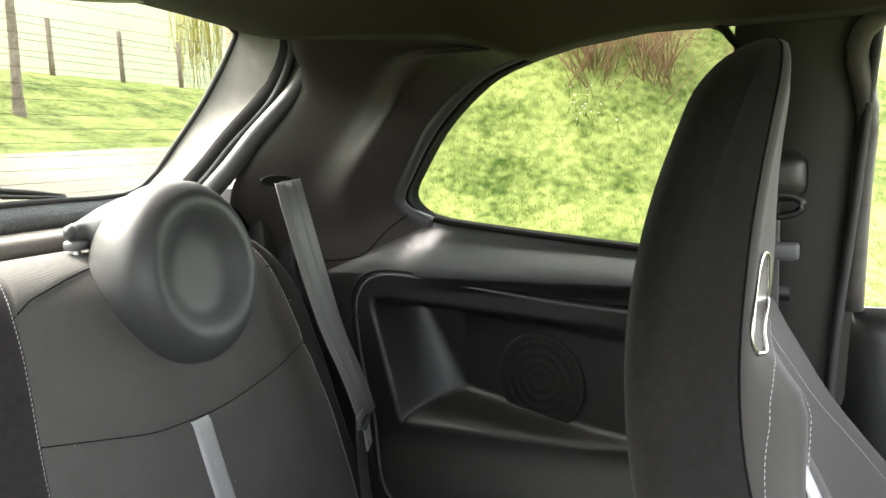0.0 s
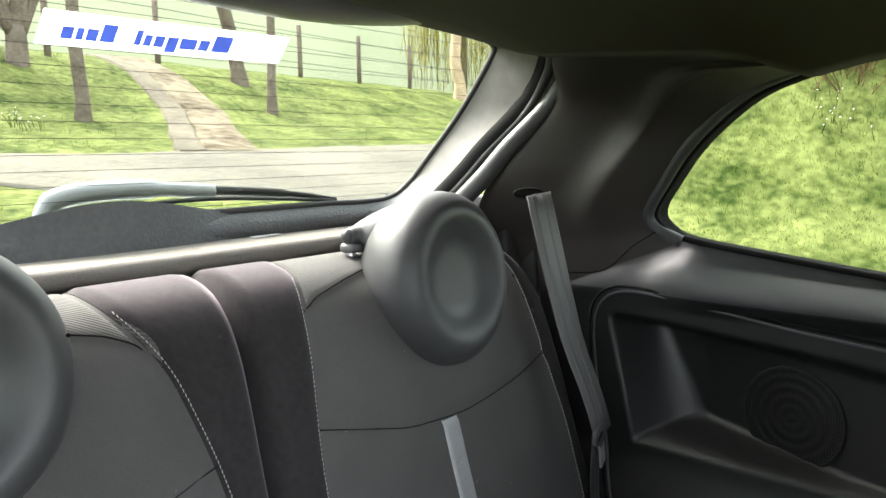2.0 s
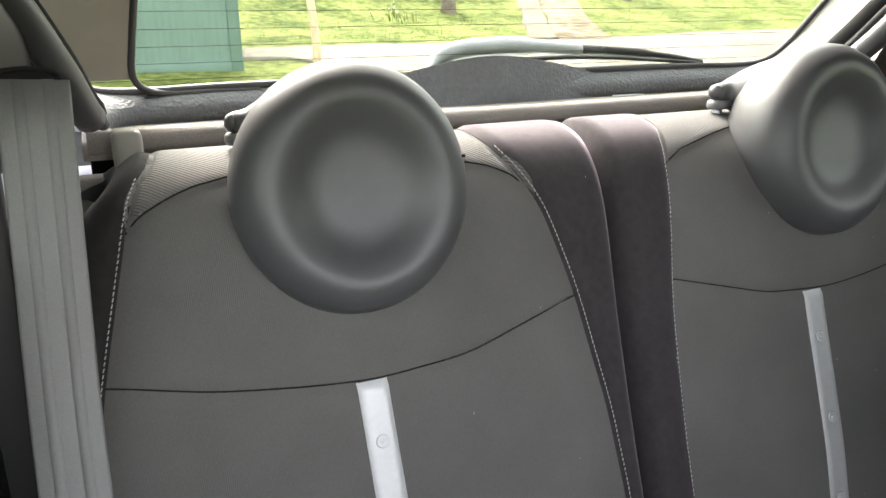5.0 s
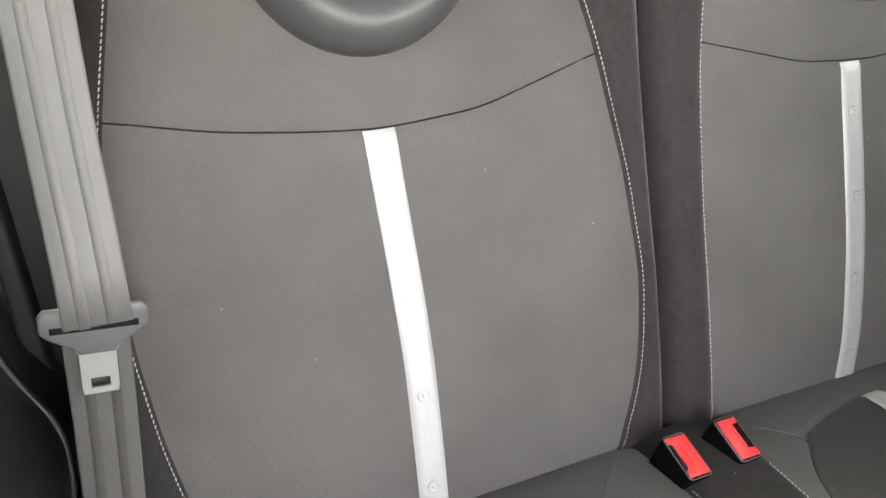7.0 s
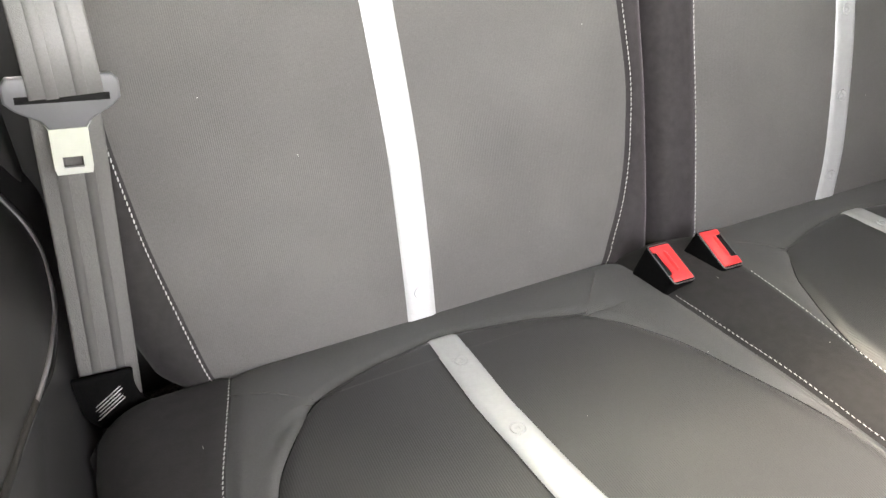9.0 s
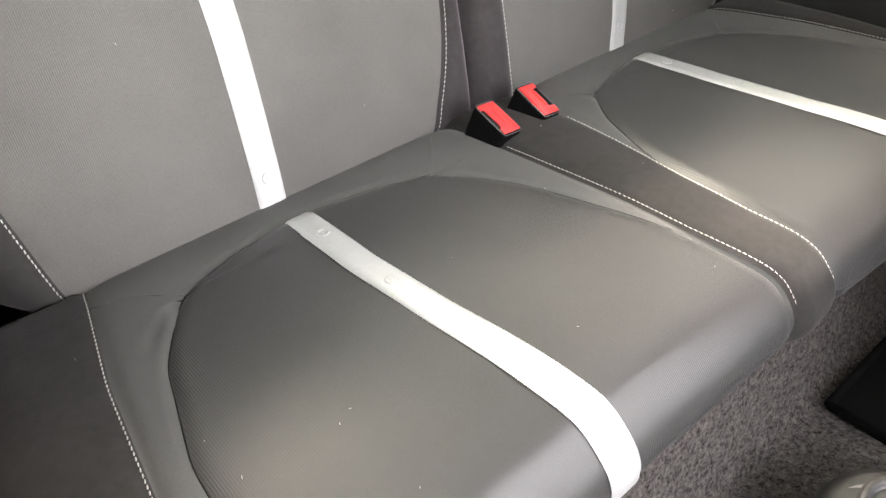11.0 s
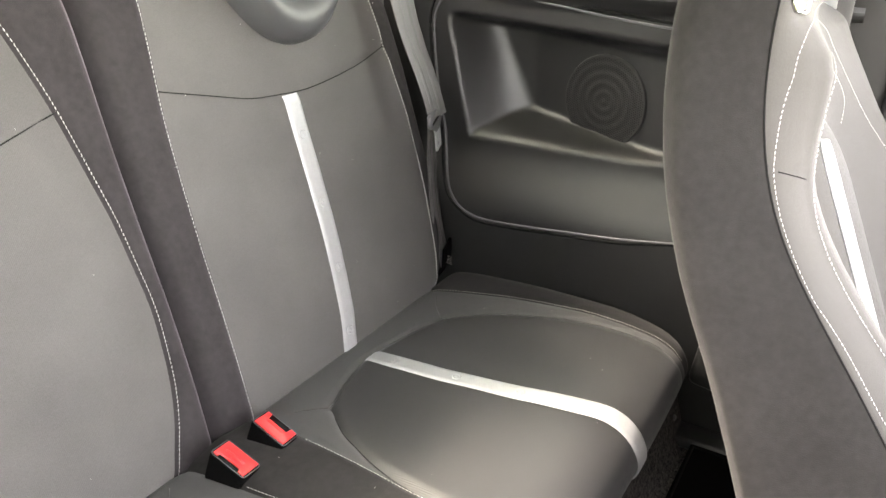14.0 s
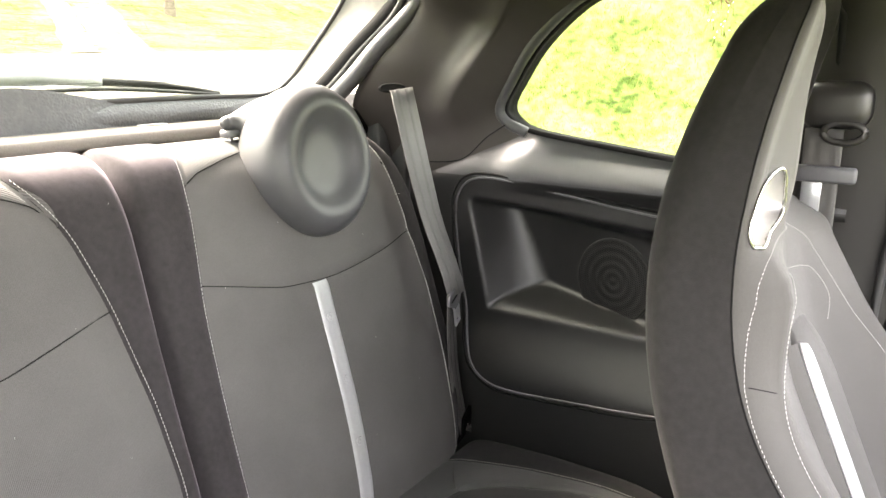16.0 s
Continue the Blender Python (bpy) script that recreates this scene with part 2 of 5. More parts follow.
def prism(outline, m, depth, bev=0.0, bm=None):
    """An extruded flat outline of (x, y) points in the pose m, from z = 0 to depth."""
    own = bmesh.new()
    vs = [own.verts.new((x, y, 0)) for x, y in outline]
    f = own.faces.new(vs)
    r = bmesh.ops.extrude_face_region(own, geom=[f])
    bmesh.ops.translate(own, vec=(0, 0, depth), verts=[v for v in r["geom"] if isinstance(v, bmesh.types.BMVert)])
    if bev:
        bmesh.ops.bevel(own, geom=[e for e in own.edges if abs(e.verts[0].co.z - e.verts[1].co.z) < 1e-6], offset=bev, segments=2, profile=0.5, affect="EDGES")
    own.transform(m)
    if bm is None:
        return own
    me = bpy.data.meshes.new("t")
    own.to_mesh(me)
    own.free()
    bm.from_mesh(me)
    bpy.data.meshes.remove(me)
    return bm


# ---- rear backrests: two split halves ----
# the side section of the padding, from under the cushion up the front, over the top and down behind
SECTION = [(0.872, 0.50), (0.850, 0.535), (0.852, 0.57), (0.866, 0.64), (0.885, 0.72), (0.906, 0.79), (0.926, 0.86), (0.944, 0.93), (0.957, 0.985),
           (0.970, 1.03), (0.988, 1.065), (1.015, 1.09), (1.055, 1.102), (1.09, 1.098), (1.108, 1.075), (1.112, 1.03)]
SEC = curve([(0, y, z) for y, z in SECTION], 6)
FRONT = [(p.z, i) for i, p in enumerate(SEC[: 12 * 6 + 1])]


def q_of(z):
    return interp(FRONT, z)


def section(q):
    i = min(int(q), len(SEC) - 2)
    p = SEC[i].lerp(SEC[i + 1], q - i)
    t = (SEC[i + 1] - SEC[i]).normalized()
    return p, Vector((0, -t.z, t.y))


INNER = {-1: smooth_table([(0.5, 0.075), (0.558, 0.063), (0.60, 0.047), (0.647, 0.037), (0.728, 0.031), (0.826, 0.038), (0.944, 0.060), (1.04, 0.089), (1.086, 0.118), (1.12, 0.14)], width=4),
         1: smooth_table([(0.5, 0.060), (0.577, 0.057), (0.738, 0.055), (0.912, 0.063), (1.066, 0.080), (1.095, 0.095), (1.12, 0.11)], width=4)}
OUTER = {-1: smooth_table([(0.5, 0.462), (0.547, 0.476), (0.675, 0.498), (0.765, 0.506), (0.894, 0.502), (0.939, 0.492), (1.081, 0.455), (1.12, 0.42)], width=4),
         1: smooth_table([(0.5, 0.490), (0.59, 0.500), (0.713, 0.505), (0.83, 0.508), (0.94, 0.488), (1.0, 0.474), (1.068, 0.458), (1.12, 0.425)], width=4)}
EDGE = smooth_table([(0.5, 0.505), (0.55, 0.523), (0.62, 0.545), (0.75, 0.556), (0.9, 0.552), (1.0, 0.535), (1.07, 0.505), (1.12, 0.46)], width=4)
YOKE = smooth_table([(0.03, 0.946), (0.062, 0.938), (0.187, 0.905), (0.265, 0.900), (0.29, 0.900), (0.346, 0.905), (0.414, 0.914), (0.49, 0.931), (0.53, 0.938)], width=4)

STRIPE_MID = {-1: smooth_table([(0.5, 0.281), (0.555, 0.280), (0.70, 0.2775), (0.78, 0.279), (0.90, 0.283), (0.92, 0.283)], width=4),
              1: smooth_table([(0.5, 0.233), (0.555, 0.239), (0.60, 0.246), (0.66, 0.2485), (0.80, 0.252), (0.90, 0.2505), (0.92, 0.250)], width=4)}


def back_point(side, x, q):
    """A point of one half's padding at the distance x from the middle, and its normal."""
    p, n = section(q)
    z = p.z
    h = 0.0
    d = max(0.0, min(1.0, (x - 0.0025) / 0.016))
    h -= 0.030 * (1 - math.sqrt(1 - (1 - d) ** 2))
    e = max(0.0, min(1.0, (interp(EDGE, z) - x) / 0.045))
    h -= 0.05 * (1 - math.sqrt(max(0, 1 - (1 - e) ** 2)))
    xi, xo = interp(INNER[side], z), interp(OUTER[side], z)
    for s in (xi, xo):
        h -= 0.0045 * math.exp(-(((x - s) / 0.005) ** 2))
    if xi < x < xo:
        u = (x - xi) / (xo - xi)
        h += 0.013 * math.sin(math.pi * u) ** 0.7 * min(1, max(0, (1.08 - z) / 0.08)) - 0.004
        if q < FRONT[-1][1]:
            h -= 0.003 * math.exp(-(((z - interp(YOKE, x)) / 0.004) ** 2))
    return Vector((side * x, p.y, p.z)) + n * h, n


def patch(side, xa, xb, qa, qb, nu, nv):
    def f(u, v):
        q = qa + (qb - qa) * v
        z = section(q)[0].z
        a, b = xa(z), xb(z)
        return back_point(side, a + (b - a) * u, q)[0]
    return sheet(f, nu, nv)


def on_back(side, pairs, lift=0.0005, n=6):
    out = []
    for x, z in pairs:
        p, nr = back_point(side, x, q_of(z))
        out.append(p + nr * lift)
    return curve(out, n)


QN = len(SEC) - 1


def backrest(side):
    ob = thing("rear_car_seat", "dark grey fabric split rear backrest with suede bolsters and white stripe", "car seat", "rear backrests")
    xi, xo, ed = (lambda z: interp(INNER[side], z)), (lambda z: interp(OUTER[side], z)), (lambda z: interp(EDGE, z))
    part("inner_bolster", patch(side, lambda z: 0.0025, xi, 0, QN, 12, 90), SUEDE_WORN_LIT, ob, "dark worn suede bolster, backlight put into its pinkish sheen")
    part("outer_bolster", patch(side, xo, ed, 0, QN, 12, 90), SUEDE, ob, "dark suede bolster")

    def lower(u, v):
        x0 = xi(0.9) + (xo(0.9) - xi(0.9)) * u
        q1 = q_of(interp(YOKE, x0))
        q = q1 * v
        z = section(q)[0].z
        return back_point(side, xi(z) + (xo(z) - xi(z)) * u, q)[0]

    def upper(u, v):
        x0 = xi(0.9) + (xo(0.9) - xi(0.9)) * u
        q1 = q_of(interp(YOKE, x0))
        q = q1 + (QN - q1) * v
        z = section(q)[0].z
        return back_point(side, xi(z) + (xo(z) - xi(z)) * u, q)[0]
    part("centre_panel", sheet(lower, 56, 60), FABRIC, ob, "fine woven grey fabric panel")
    part("yoke_panel", sheet(upper, 56, 60), FABRIC, ob, "fine woven grey fabric panel")
    # back board that closes the padding behind
    part("back_board", box(side * 0.27, 1.09, 0.80, 0.50, 0.03, 0.56, 0.01), SHELF_MAT, ob)
    # white stripe with moulded studs
    mids = STRIPE_MID[side]
    za = interp(YOKE, 0.27) - 0.001

    def stripe(u, v):
        z = 0.52 + (za - 0.52) * v
        p, n = back_point(side, interp(mids, z) + (u - 0.5) * 0.0285, q_of(z))
        return p + n * (0.0022 if 0 < u < 1 else 0.0002)
    st = part("stripe", sheet(stripe, 8, 60), WHITE, ob, "silver-white vinyl stripe with moulded studs")
    for z in (0.847, 0.757, 0.668, 0.578):
        p, n = back_point(side, interp(mids, z), q_of(z))
        m = Matrix.Translation(p + n * 0.0018) @ n.to_track_quat("Z", "Y").to_matrix().to_4x4()
        part("stud", lathe([(0.0066, -0.0004), (0.0060, 0.0012), (0.0048, 0.0018), (0.0038, -0.0002), (0.0028, 0.0000), (0.0014, 0.0012), (0.0001, 0.0014)], m, 20), WHITE, st)
    zz = [0.53 + 0.02 * i for i in range(29)]
    nrm = Vector((0, -1, 0.25))
    dim = THREAD if side < 0 else THREAD_DIM
    part("inner_stitching", stitches(on_back(side, [(xi(z) - (0.0035 if side < 0 else 0.0055), z) for z in zz], 0.0014, n=3), nrm), dim, ob, "row of white thread stitches")
    part("outer_stitching", stitches(on_back(side, [(xo(z) + (0.003 if side < 0 else -0.003), z) for z in zz], 0.0014 if side < 0 else 0.0042, n=3), nrm if side < 0 else Vector((-0.55, -0.8, 0.2)), width=0.001 if side < 0 else 0.0018), THREAD, ob, "row of white thread stitches")
    part("yoke_seam", tube(on_back(side, [(x, interp(YOKE, x)) for x in np.linspace(xi(0.93), xo(0.93), 30)], 0.0005, 3), 0.0007, 6), GROOVE, ob)
    if side < 0:
        arc = [(xi(1.037), 1.037), (xi(1.037) + 0.014, 1.058), (xi(1.037) + 0.041, 1.071), (0.185, 1.083), (0.27, 1.088), (0.36, 1.085), (0.407, 1.077), (0.43, 1.069), (0.453, 1.058), (xo(1.047), 1.047)]
    else:
        arc = [(xi(1.058), 1.058), (xi(1.058) + 0.022, 1.069), (0.155, 1.081), (0.19, 1.087), (0.27, 1.090), (0.36, 1.090), (xo(1.08) - 0.03, 1.087), (xo(1.08), 1.081)]
    run = smooth_table(arc, 80, 2)

    def top(u, v):
        u = 0.5 - 0.5 * math.cos(math.pi * u)
        x0 = arc[0][0] + (arc[-1][0] - arc[0][0]) * u
        q0 = q_of(interp(run, x0))
        q = q0 + (QN - q0) * v
        z = section(q)[0].z
        k = smoothstep(v / 0.3)
        p, n = back_point(side, x0 + (xi(z) + (xo(z) - xi(z)) * u - x0) * k, q)
        return p + n * (0.0003 if v in (0, 1) else 0.0012)
    part("top_panel", sheet(top, 56, 40), FABRIC_TOP, ob, "ribbed grey fabric over the top edge")
    part("top_seam", tube(on_back(side, [(x, interp(run, x)) for x in [arc[0][0] + (arc[-1][0] - arc[0][0]) * (0.5 - 0.5 * math.cos(math.pi * k / 60)) for k in range(61)]], 0.0014, 1), 0.0008, 6), GROOVE, ob)
    return ob


for s in (-1, 1):
    backrest(s)


# ---- headrests ----
def headrest(x):
    ob = thing("rear_headrest", "round black vinyl headrest with dished face on the rear backrest", "headrest", "rear headrests")
    axis = Vector((0, -1, 0.13)).normalized()
    m = Matrix.Translation((x, 0.926, 1.071)) @ axis.to_track_quat("Z", "Y").to_matrix().to_4x4()
    prof = [(0.0, -0.0190), (0.030, -0.0188), (0.042, -0.0172), (0.050, -0.0130), (0.057, -0.0082), (0.064, -0.0038), (0.070, -0.0012), (0.076, 0.0), (0.083, -0.0012), (0.089, -0.005), (0.096, -0.012),
            (0.1005, -0.020), (0.103, -0.032), (0.1035, -0.046), (0.102, -0.062), (0.097, -0.080), (0.088, -0.096), (0.07, -0.108), (0.04, -0.114), (0.0, -0.116)]
    cap = part("pad", lathe(prof, m, 72, squash=1.06), PLASTIC_SOFT, ob)
    part("foot_plug", lathe([(0.0055, -0.001), (0.0055, 0.001), (0.003, 0.0018), (0, 0.0018)], Matrix.Translation((x, 0.950, 0.9625)) @ pose(0, 0, 0, 172, 0, 0), 16, squash=0.6), GREY_PL, cap)
    if x < 0:
        dot = m @ Vector((0.094, 0.02, -0.008))
        part("screw_hole", lathe([(0.0016, -0.001), (0.0016, 0.0006), (0, 0.0006)], Matrix.Translation(dot) @ axis.to_track_quat("Z", "Y").to_matrix().to_4x4(), 10), GROOVE, cap)
    # bridge behind the pad that takes the two posts
    pts = [(x - 0.082, 1.047, 1.122), (x - 0.06, 1.042, 1.120), (x - 0.03, 1.018, 1.119), (x, 1.0, 1.118), (x + 0.03, 1.018, 1.119), (x + 0.06, 1.042, 1.120), (x + 0.082, 1.047, 1.122)]
    line = curve(pts, 6)
    part("bridge", tube(line, [0.0105 + 0.032 * smoothstep(1.25 - 1.25 * abs(2 * k / (len(line) - 1) - 1)) for k in range(len(line))], 16), PLASTIC_SOFT, ob)
    for e in (line[0], line[-1]):
        part("bridge_end", lathe([(0.0001, -0.0098), (0.006, -0.0076), (0.0092, -0.0028), (0.0092, 0.0028), (0.006, 0.0076), (0.0001, 0.0098)], Matrix.Translation(e), 16), PLASTIC_SOFT, ob)
    for sx in (-1, 1):
        px = x + sx * 0.078
        post = part("post", tube([(px, 1.048, 1.06), (px, 1.048, 1.128)], 0.0055, 12), STEEL, ob)
        part("collar", lathe([(0.0001, 0), (0.013, 0), (0.0145, 0.003), (0.0145, 0.008), (0.012, 0.0105), (0.0001, 0.011)], pose(px, 1.045, 1.1025), 24), GREY_PL, post)
    return ob


headrest(-0.279)
headrest(0.284)


# ---- rear cushion ----
CUSH_SEC = [(0.850, 0.50), (0.857, 0.528), (0.848, 0.545), (0.818, 0.552), (0.77, 0.5555), (0.70, 0.559), (0.62, 0.560), (0.55, 0.559), (0.49, 0.552), (0.458, 0.541), (0.438, 0.525),
            (0.429, 0.506), (0.432, 0.488), (0.445, 0.477), (0.465, 0.471), (0.50, 0.47)]
CSEC = curve([(0, y, z) for y, z in CUSH_SEC], 6)
CN = len(CSEC) - 1
CTOP = [(-p.y, i) for i, p in enumerate(CSEC) if 8 <= i <= 11 * 6 - 3]
BACK_SEAM = {-1: smooth_table([(0.0, 0.80), (0.10, 0.775), (0.141, 0.772), (0.20, 0.790), (0.26, 0.799), (0.29, 0.801), (0.35, 0.791), (0.405, 0.774), (0.45, 0.74), (0.56, 0.70)], width=3),
             1: smooth_table([(0.0, 0.80), (0.08, 0.777), (0.11, 0.773), (0.15, 0.788), (0.215, 0.801), (0.24, 0.799), (0.30, 0.788), (0.35, 0.775), (0.376, 0.766), (0.42, 0.74), (0.56, 0.70)], width=3)}
LOBE = {-1: (0.141, 0.405), 1: (0.110, 0.374)}


def cq(y):
    return interp(CTOP, -y)


def csection(q):
    i = min(int(q), CN - 1)
    p = CSEC[i].lerp(CSEC[i + 1], q - i)
    t = (CSEC[i + 1] - CSEC[i]).normalized()
    return p, Vector((0, t.z, -t.y))


MID = {-1: smooth_table([(0.41, 0.017), (0.457, 0.014), (0.49, 0.022), (0.55, 0.034), (0.62, 0.037), (0.69, 0.045), (0.76, 0.050), (0.83, 0.052), (0.88, 0.055)], width=4),
       1: smooth_table([(0.41, 0.051), (0.45, 0.052), (0.49, 0.046), (0.53, 0.037), (0.60, 0.037), (0.67, 0.044), (0.76, 0.051), (0.83, 0.055), (0.88, 0.055)], width=4)}
INN = {-1: smooth_table([(0.41, 0.018), (0.457, 0.016), (0.49, 0.024), (0.55, 0.038), (0.60, 0.053), (0.65, 0.071), (0.697, 0.088), (0.738, 0.113), (0.772, 0.141)], width=3),
       1: smooth_table([(0.41, 0.052), (0.48, 0.048), (0.53, 0.039), (0.57, 0.039), (0.60, 0.040), (0.638, 0.045), (0.67, 0.053), (0.728, 0.077), (0.772, 0.110)], width=3)}
OUTP = {-1: smooth_table([(0.41, 0.485), (0.48, 0.485), (0.55, 0.482), (0.62, 0.476), (0.71, 0.449), (0.772, 0.408)], width=3),
        1: smooth_table([(0.41, 0.485), (0.48, 0.485), (0.55, 0.478), (0.62, 0.465), (0.71, 0.425), (0.772, 0.374)], width=3)}
OSTI = smooth_table([(0.41, 0.500), (0.47, 0.503), (0.60, 0.505), (0.72, 0.488), (0.824, 0.464), (0.88, 0.455)], width=3)
CEDGE = smooth_table([(0.40, 0.545), (0.45, 0.565), (0.55, 0.58), (0.70, 0.585), (0.88, 0.585)], width=4)

STRIPE_RUN = {-1: smooth_table([(0.42, 0.246), (0.46, 0.249), (0.53, 0.258), (0.61, 0.270), (0.70, 0.279), (0.80, 0.279), (0.82, 0.279)], width=3),
              1: smooth_table([(0.42, 0.280), (0.45, 0.285), (0.475, 0.282), (0.52, 0.266), (0.58, 0.249), (0.69, 0.233), (0.80, 0.230), (0.82, 0.230)], width=3)}


def cush_point(x, q):
    p, n = csection(q)
    y = p.y if q < 66 else 0.42
    ax, side = abs(x), -1 if x < 0 else 1
    h = 0.0
    e = max(0.0, min(1.0, (interp(CEDGE, y) - ax) / 0.06))
    h -= 0.05 * (1 - math.sqrt(max(0, 1 - (1 - e) ** 2)))
    mid, osti = interp(MID[side], y), interp(OSTI, y)
    h -= 0.004 * math.exp(-(((ax - mid) / 0.005) ** 2)) + 0.004 * math.exp(-(((ax - osti) / 0.005) ** 2))
    if ax < mid:
        h += 0.006 * math.cos(ax / mid * math.pi / 2) if mid else 0
    if mid < ax < osti and 8 < q:
        u = (ax - mid) / (osti - mid)
        h += 0.006 * math.sin(math.pi * u) ** 0.7 - 0.002
        inn, out = interp(INN[side], min(y, 0.772)), interp(OUTP[side], min(y, 0.772))
        if y < 0.772:
            for s in (inn, out):
                h -= 0.0028 * math.exp(-(((ax - s) / 0.004) ** 2))
    h -= 0.0028 * math.exp(-(((p.y - interp(BACK_SEAM[side], ax)) / 0.004) ** 2)) if 0.1 < ax < 0.45 and q < 40 else 0
    out = Vector((x, p.y, p.z)) + n * h
    # the front edge recedes towards the driver's side
    if q > 30:
        out.y += interp([(-0.5, 0.021), (-0.2, 0.019), (0.0, 0.009), (0.2, 0.003), (0.5, 0.0)], x) * smoothstep((0.50 - out.y) / 0.065)
    return out, n


def cpatch(side, xa, xb, qa, qb, nu, nv):
    def f(u, v):
        q = qa + (qb - qa) * v
        y = csection(q)[0].y if q < 66 else 0.42
        a, b = xa(y), xb(y)
        return cush_point(side * (a + (b - a) * u), q)[0]
    return sheet(f, nu, nv)


def on_cush(side, pairs, lift=0.0005, n=6):
    out = []
    for x, y in pairs:
        p, nr = cush_point(side * x, cq(y))
        out.append(p + nr * lift)
    return curve(out, n)


bench = thing("rear_bench_cushion", "dark grey fabric rear bench cushion with white stripes and stitching", "car seat")
osti, cedge = (lambda y: interp(OSTI, y)), (lambda y: interp(CEDGE, y))
part("centre_strip", cpatch(1, lambda y: -interp(MID[-1], y), lambda y: interp(MID[1], y), 0, CN, 24, 100), SUEDE, bench, "dark suede strip between the two seats")
for s in (-1, 1):
    mid, inn, outp = (lambda y, s=s: interp(MID[s], y)), (lambda y, s=s: interp(INN[s], y)), (lambda y, s=s: interp(OUTP[s], y))
    part("outer_strip", cpatch(s, osti, cedge, 0, CN, 14, 100), SUEDE, bench, "dark suede side strip")
    part("back_border", cpatch(s, mid, osti, 0, cq(0.772), 60, 40), CUSH_BORDER, bench, "plain grey fabric border")

    def border_in(u, v, s=s):
        q = cq(0.772) + (CN - cq(0.772)) * v
        y = csection(q)[0].y if q < 66 else 0.42
        a, b = mid(y), max(mid(y), min(inn(y), 0.3))
        return cush_point(s * (a + (b - a) * u), q)[0]
    part("inner_border", sheet(border_in, 10, 80), CUSH_BORDER, bench)

    def border_out(u, v, s=s):
        q = cq(0.772) + (CN - cq(0.772)) * v
        y = csection(q)[0].y if q < 66 else 0.42
        return cush_point(s * (outp(y) + (osti(y) - outp(y)) * u), q)[0]
    part("outer_border", sheet(border_out, 10, 80), CUSH_BORDER, bench)

    def seat(u, v, s=s):
        q = cq(0.772) + (CN - cq(0.772)) * v
        y = csection(q)[0].y if q < 66 else 0.42
        return cush_point(s * (inn(y) + (outp(y) - inn(y)) * u), q)[0]
    part("seat_panel", sheet(seat, 56, 90), SEAT_DARK, bench, "dark woven fabric seat panel")

    # rear lobe of the seat panel, behind the line where its side seams end
    def lobe(u, v, s=s):
        x = LOBE[s][0] + (LOBE[s][1] - LOBE[s][0]) * u
        y = 0.772 + (interp(BACK_SEAM[s], x) - 0.772) * v
        p, n = cush_point(s * x, cq(y))
        return p + n * 0.0015
    part("seat_lobe", sheet(lobe, 40, 12), SEAT_DARK, bench)
    base = STRIPE_RUN[s]

    def stripe(u, v, s=s, base=base):
        qa, qb = cq(interp(BACK_SEAM[s], base[-1][1]) - 0.001), 84
        q = qa + (qb - qa) * v
        y = csection(q)[0].y if q < 66 else 0.43
        p, n = cush_point(s * (interp(base, y) + (u * 2 - 1) * (0.0142 + 0.0022 * smoothstep((0.65 - y) / 0.15))), q)
        return p + n * (0.0032 if 0 < u < 1 else 0.0012)
    st = part("stripe", sheet(stripe, 8, 80), WHITE, bench, "silver-white vinyl stripe with moulded studs")
    for y in (0.757, 0.665, 0.58):
        p, n = cush_point(s * interp(base, y), cq(y))
        m = Matrix.Translation(p + n * 0.0026) @ n.to_track_quat("Z", "Y").to_matrix().to_4x4()
        part("stud", lathe([(0.0066, -0.0004), (0.0060, 0.0012), (0.0048, 0.0018), (0.0038, -0.0002), (0.0028, 0.0000), (0.0014, 0.0012), (0.0001, 0.0014)], m, 20), WHITE, st)
    yy = np.linspace(0.85, 0.434, 24).tolist()
    part("inner_stitching", stitches(on_cush(s, [(mid(y) - 0.003, y) for y in yy if y < (0.765 if s < 0 else 0.76)], n=3), (0, -0.1, 1)), THREAD if s < 0 else THREAD_DIM, bench, "row of white thread stitches")
    part("outer_stitching", stitches(on_cush(s, [(osti(y) + 0.002, y) for y in yy], n=3), (0, -0.1, 1)), THREAD, bench, "row of white thread stitches")
    part("panel_piping", tube(on_cush(s, [(inn(y), y) for y in np.linspace(0.56, 0.772, 10)] + [(x, interp(BACK_SEAM[s], x)) for x in np.linspace(LOBE[s][0] + 0.008, LOBE[s][1] - 0.004, 12)] + [(outp(y), y) for y in np.linspace(0.765, 0.44, 12)], 0.0, 4), 0.0007, 6), GROOVE, bench)
    part("corner_seam", tube(on_cush(s, [(LOBE[s][0], 0.773), (LOBE[s][0] - 0.024, 0.80), (LOBE[s][0] - 0.052, 0.832)], 0.0008, 6), 0.0006, 6), FABRIC, bench)
    part("corner_seam", tube(on_cush(s, [(LOBE[s][1], 0.774), (LOBE[s][1] + 0.03, 0.80), (LOBE[s][1] + 0.061, 0.818)], 0.0008, 6), 0.0006, 6), FABRIC, bench)


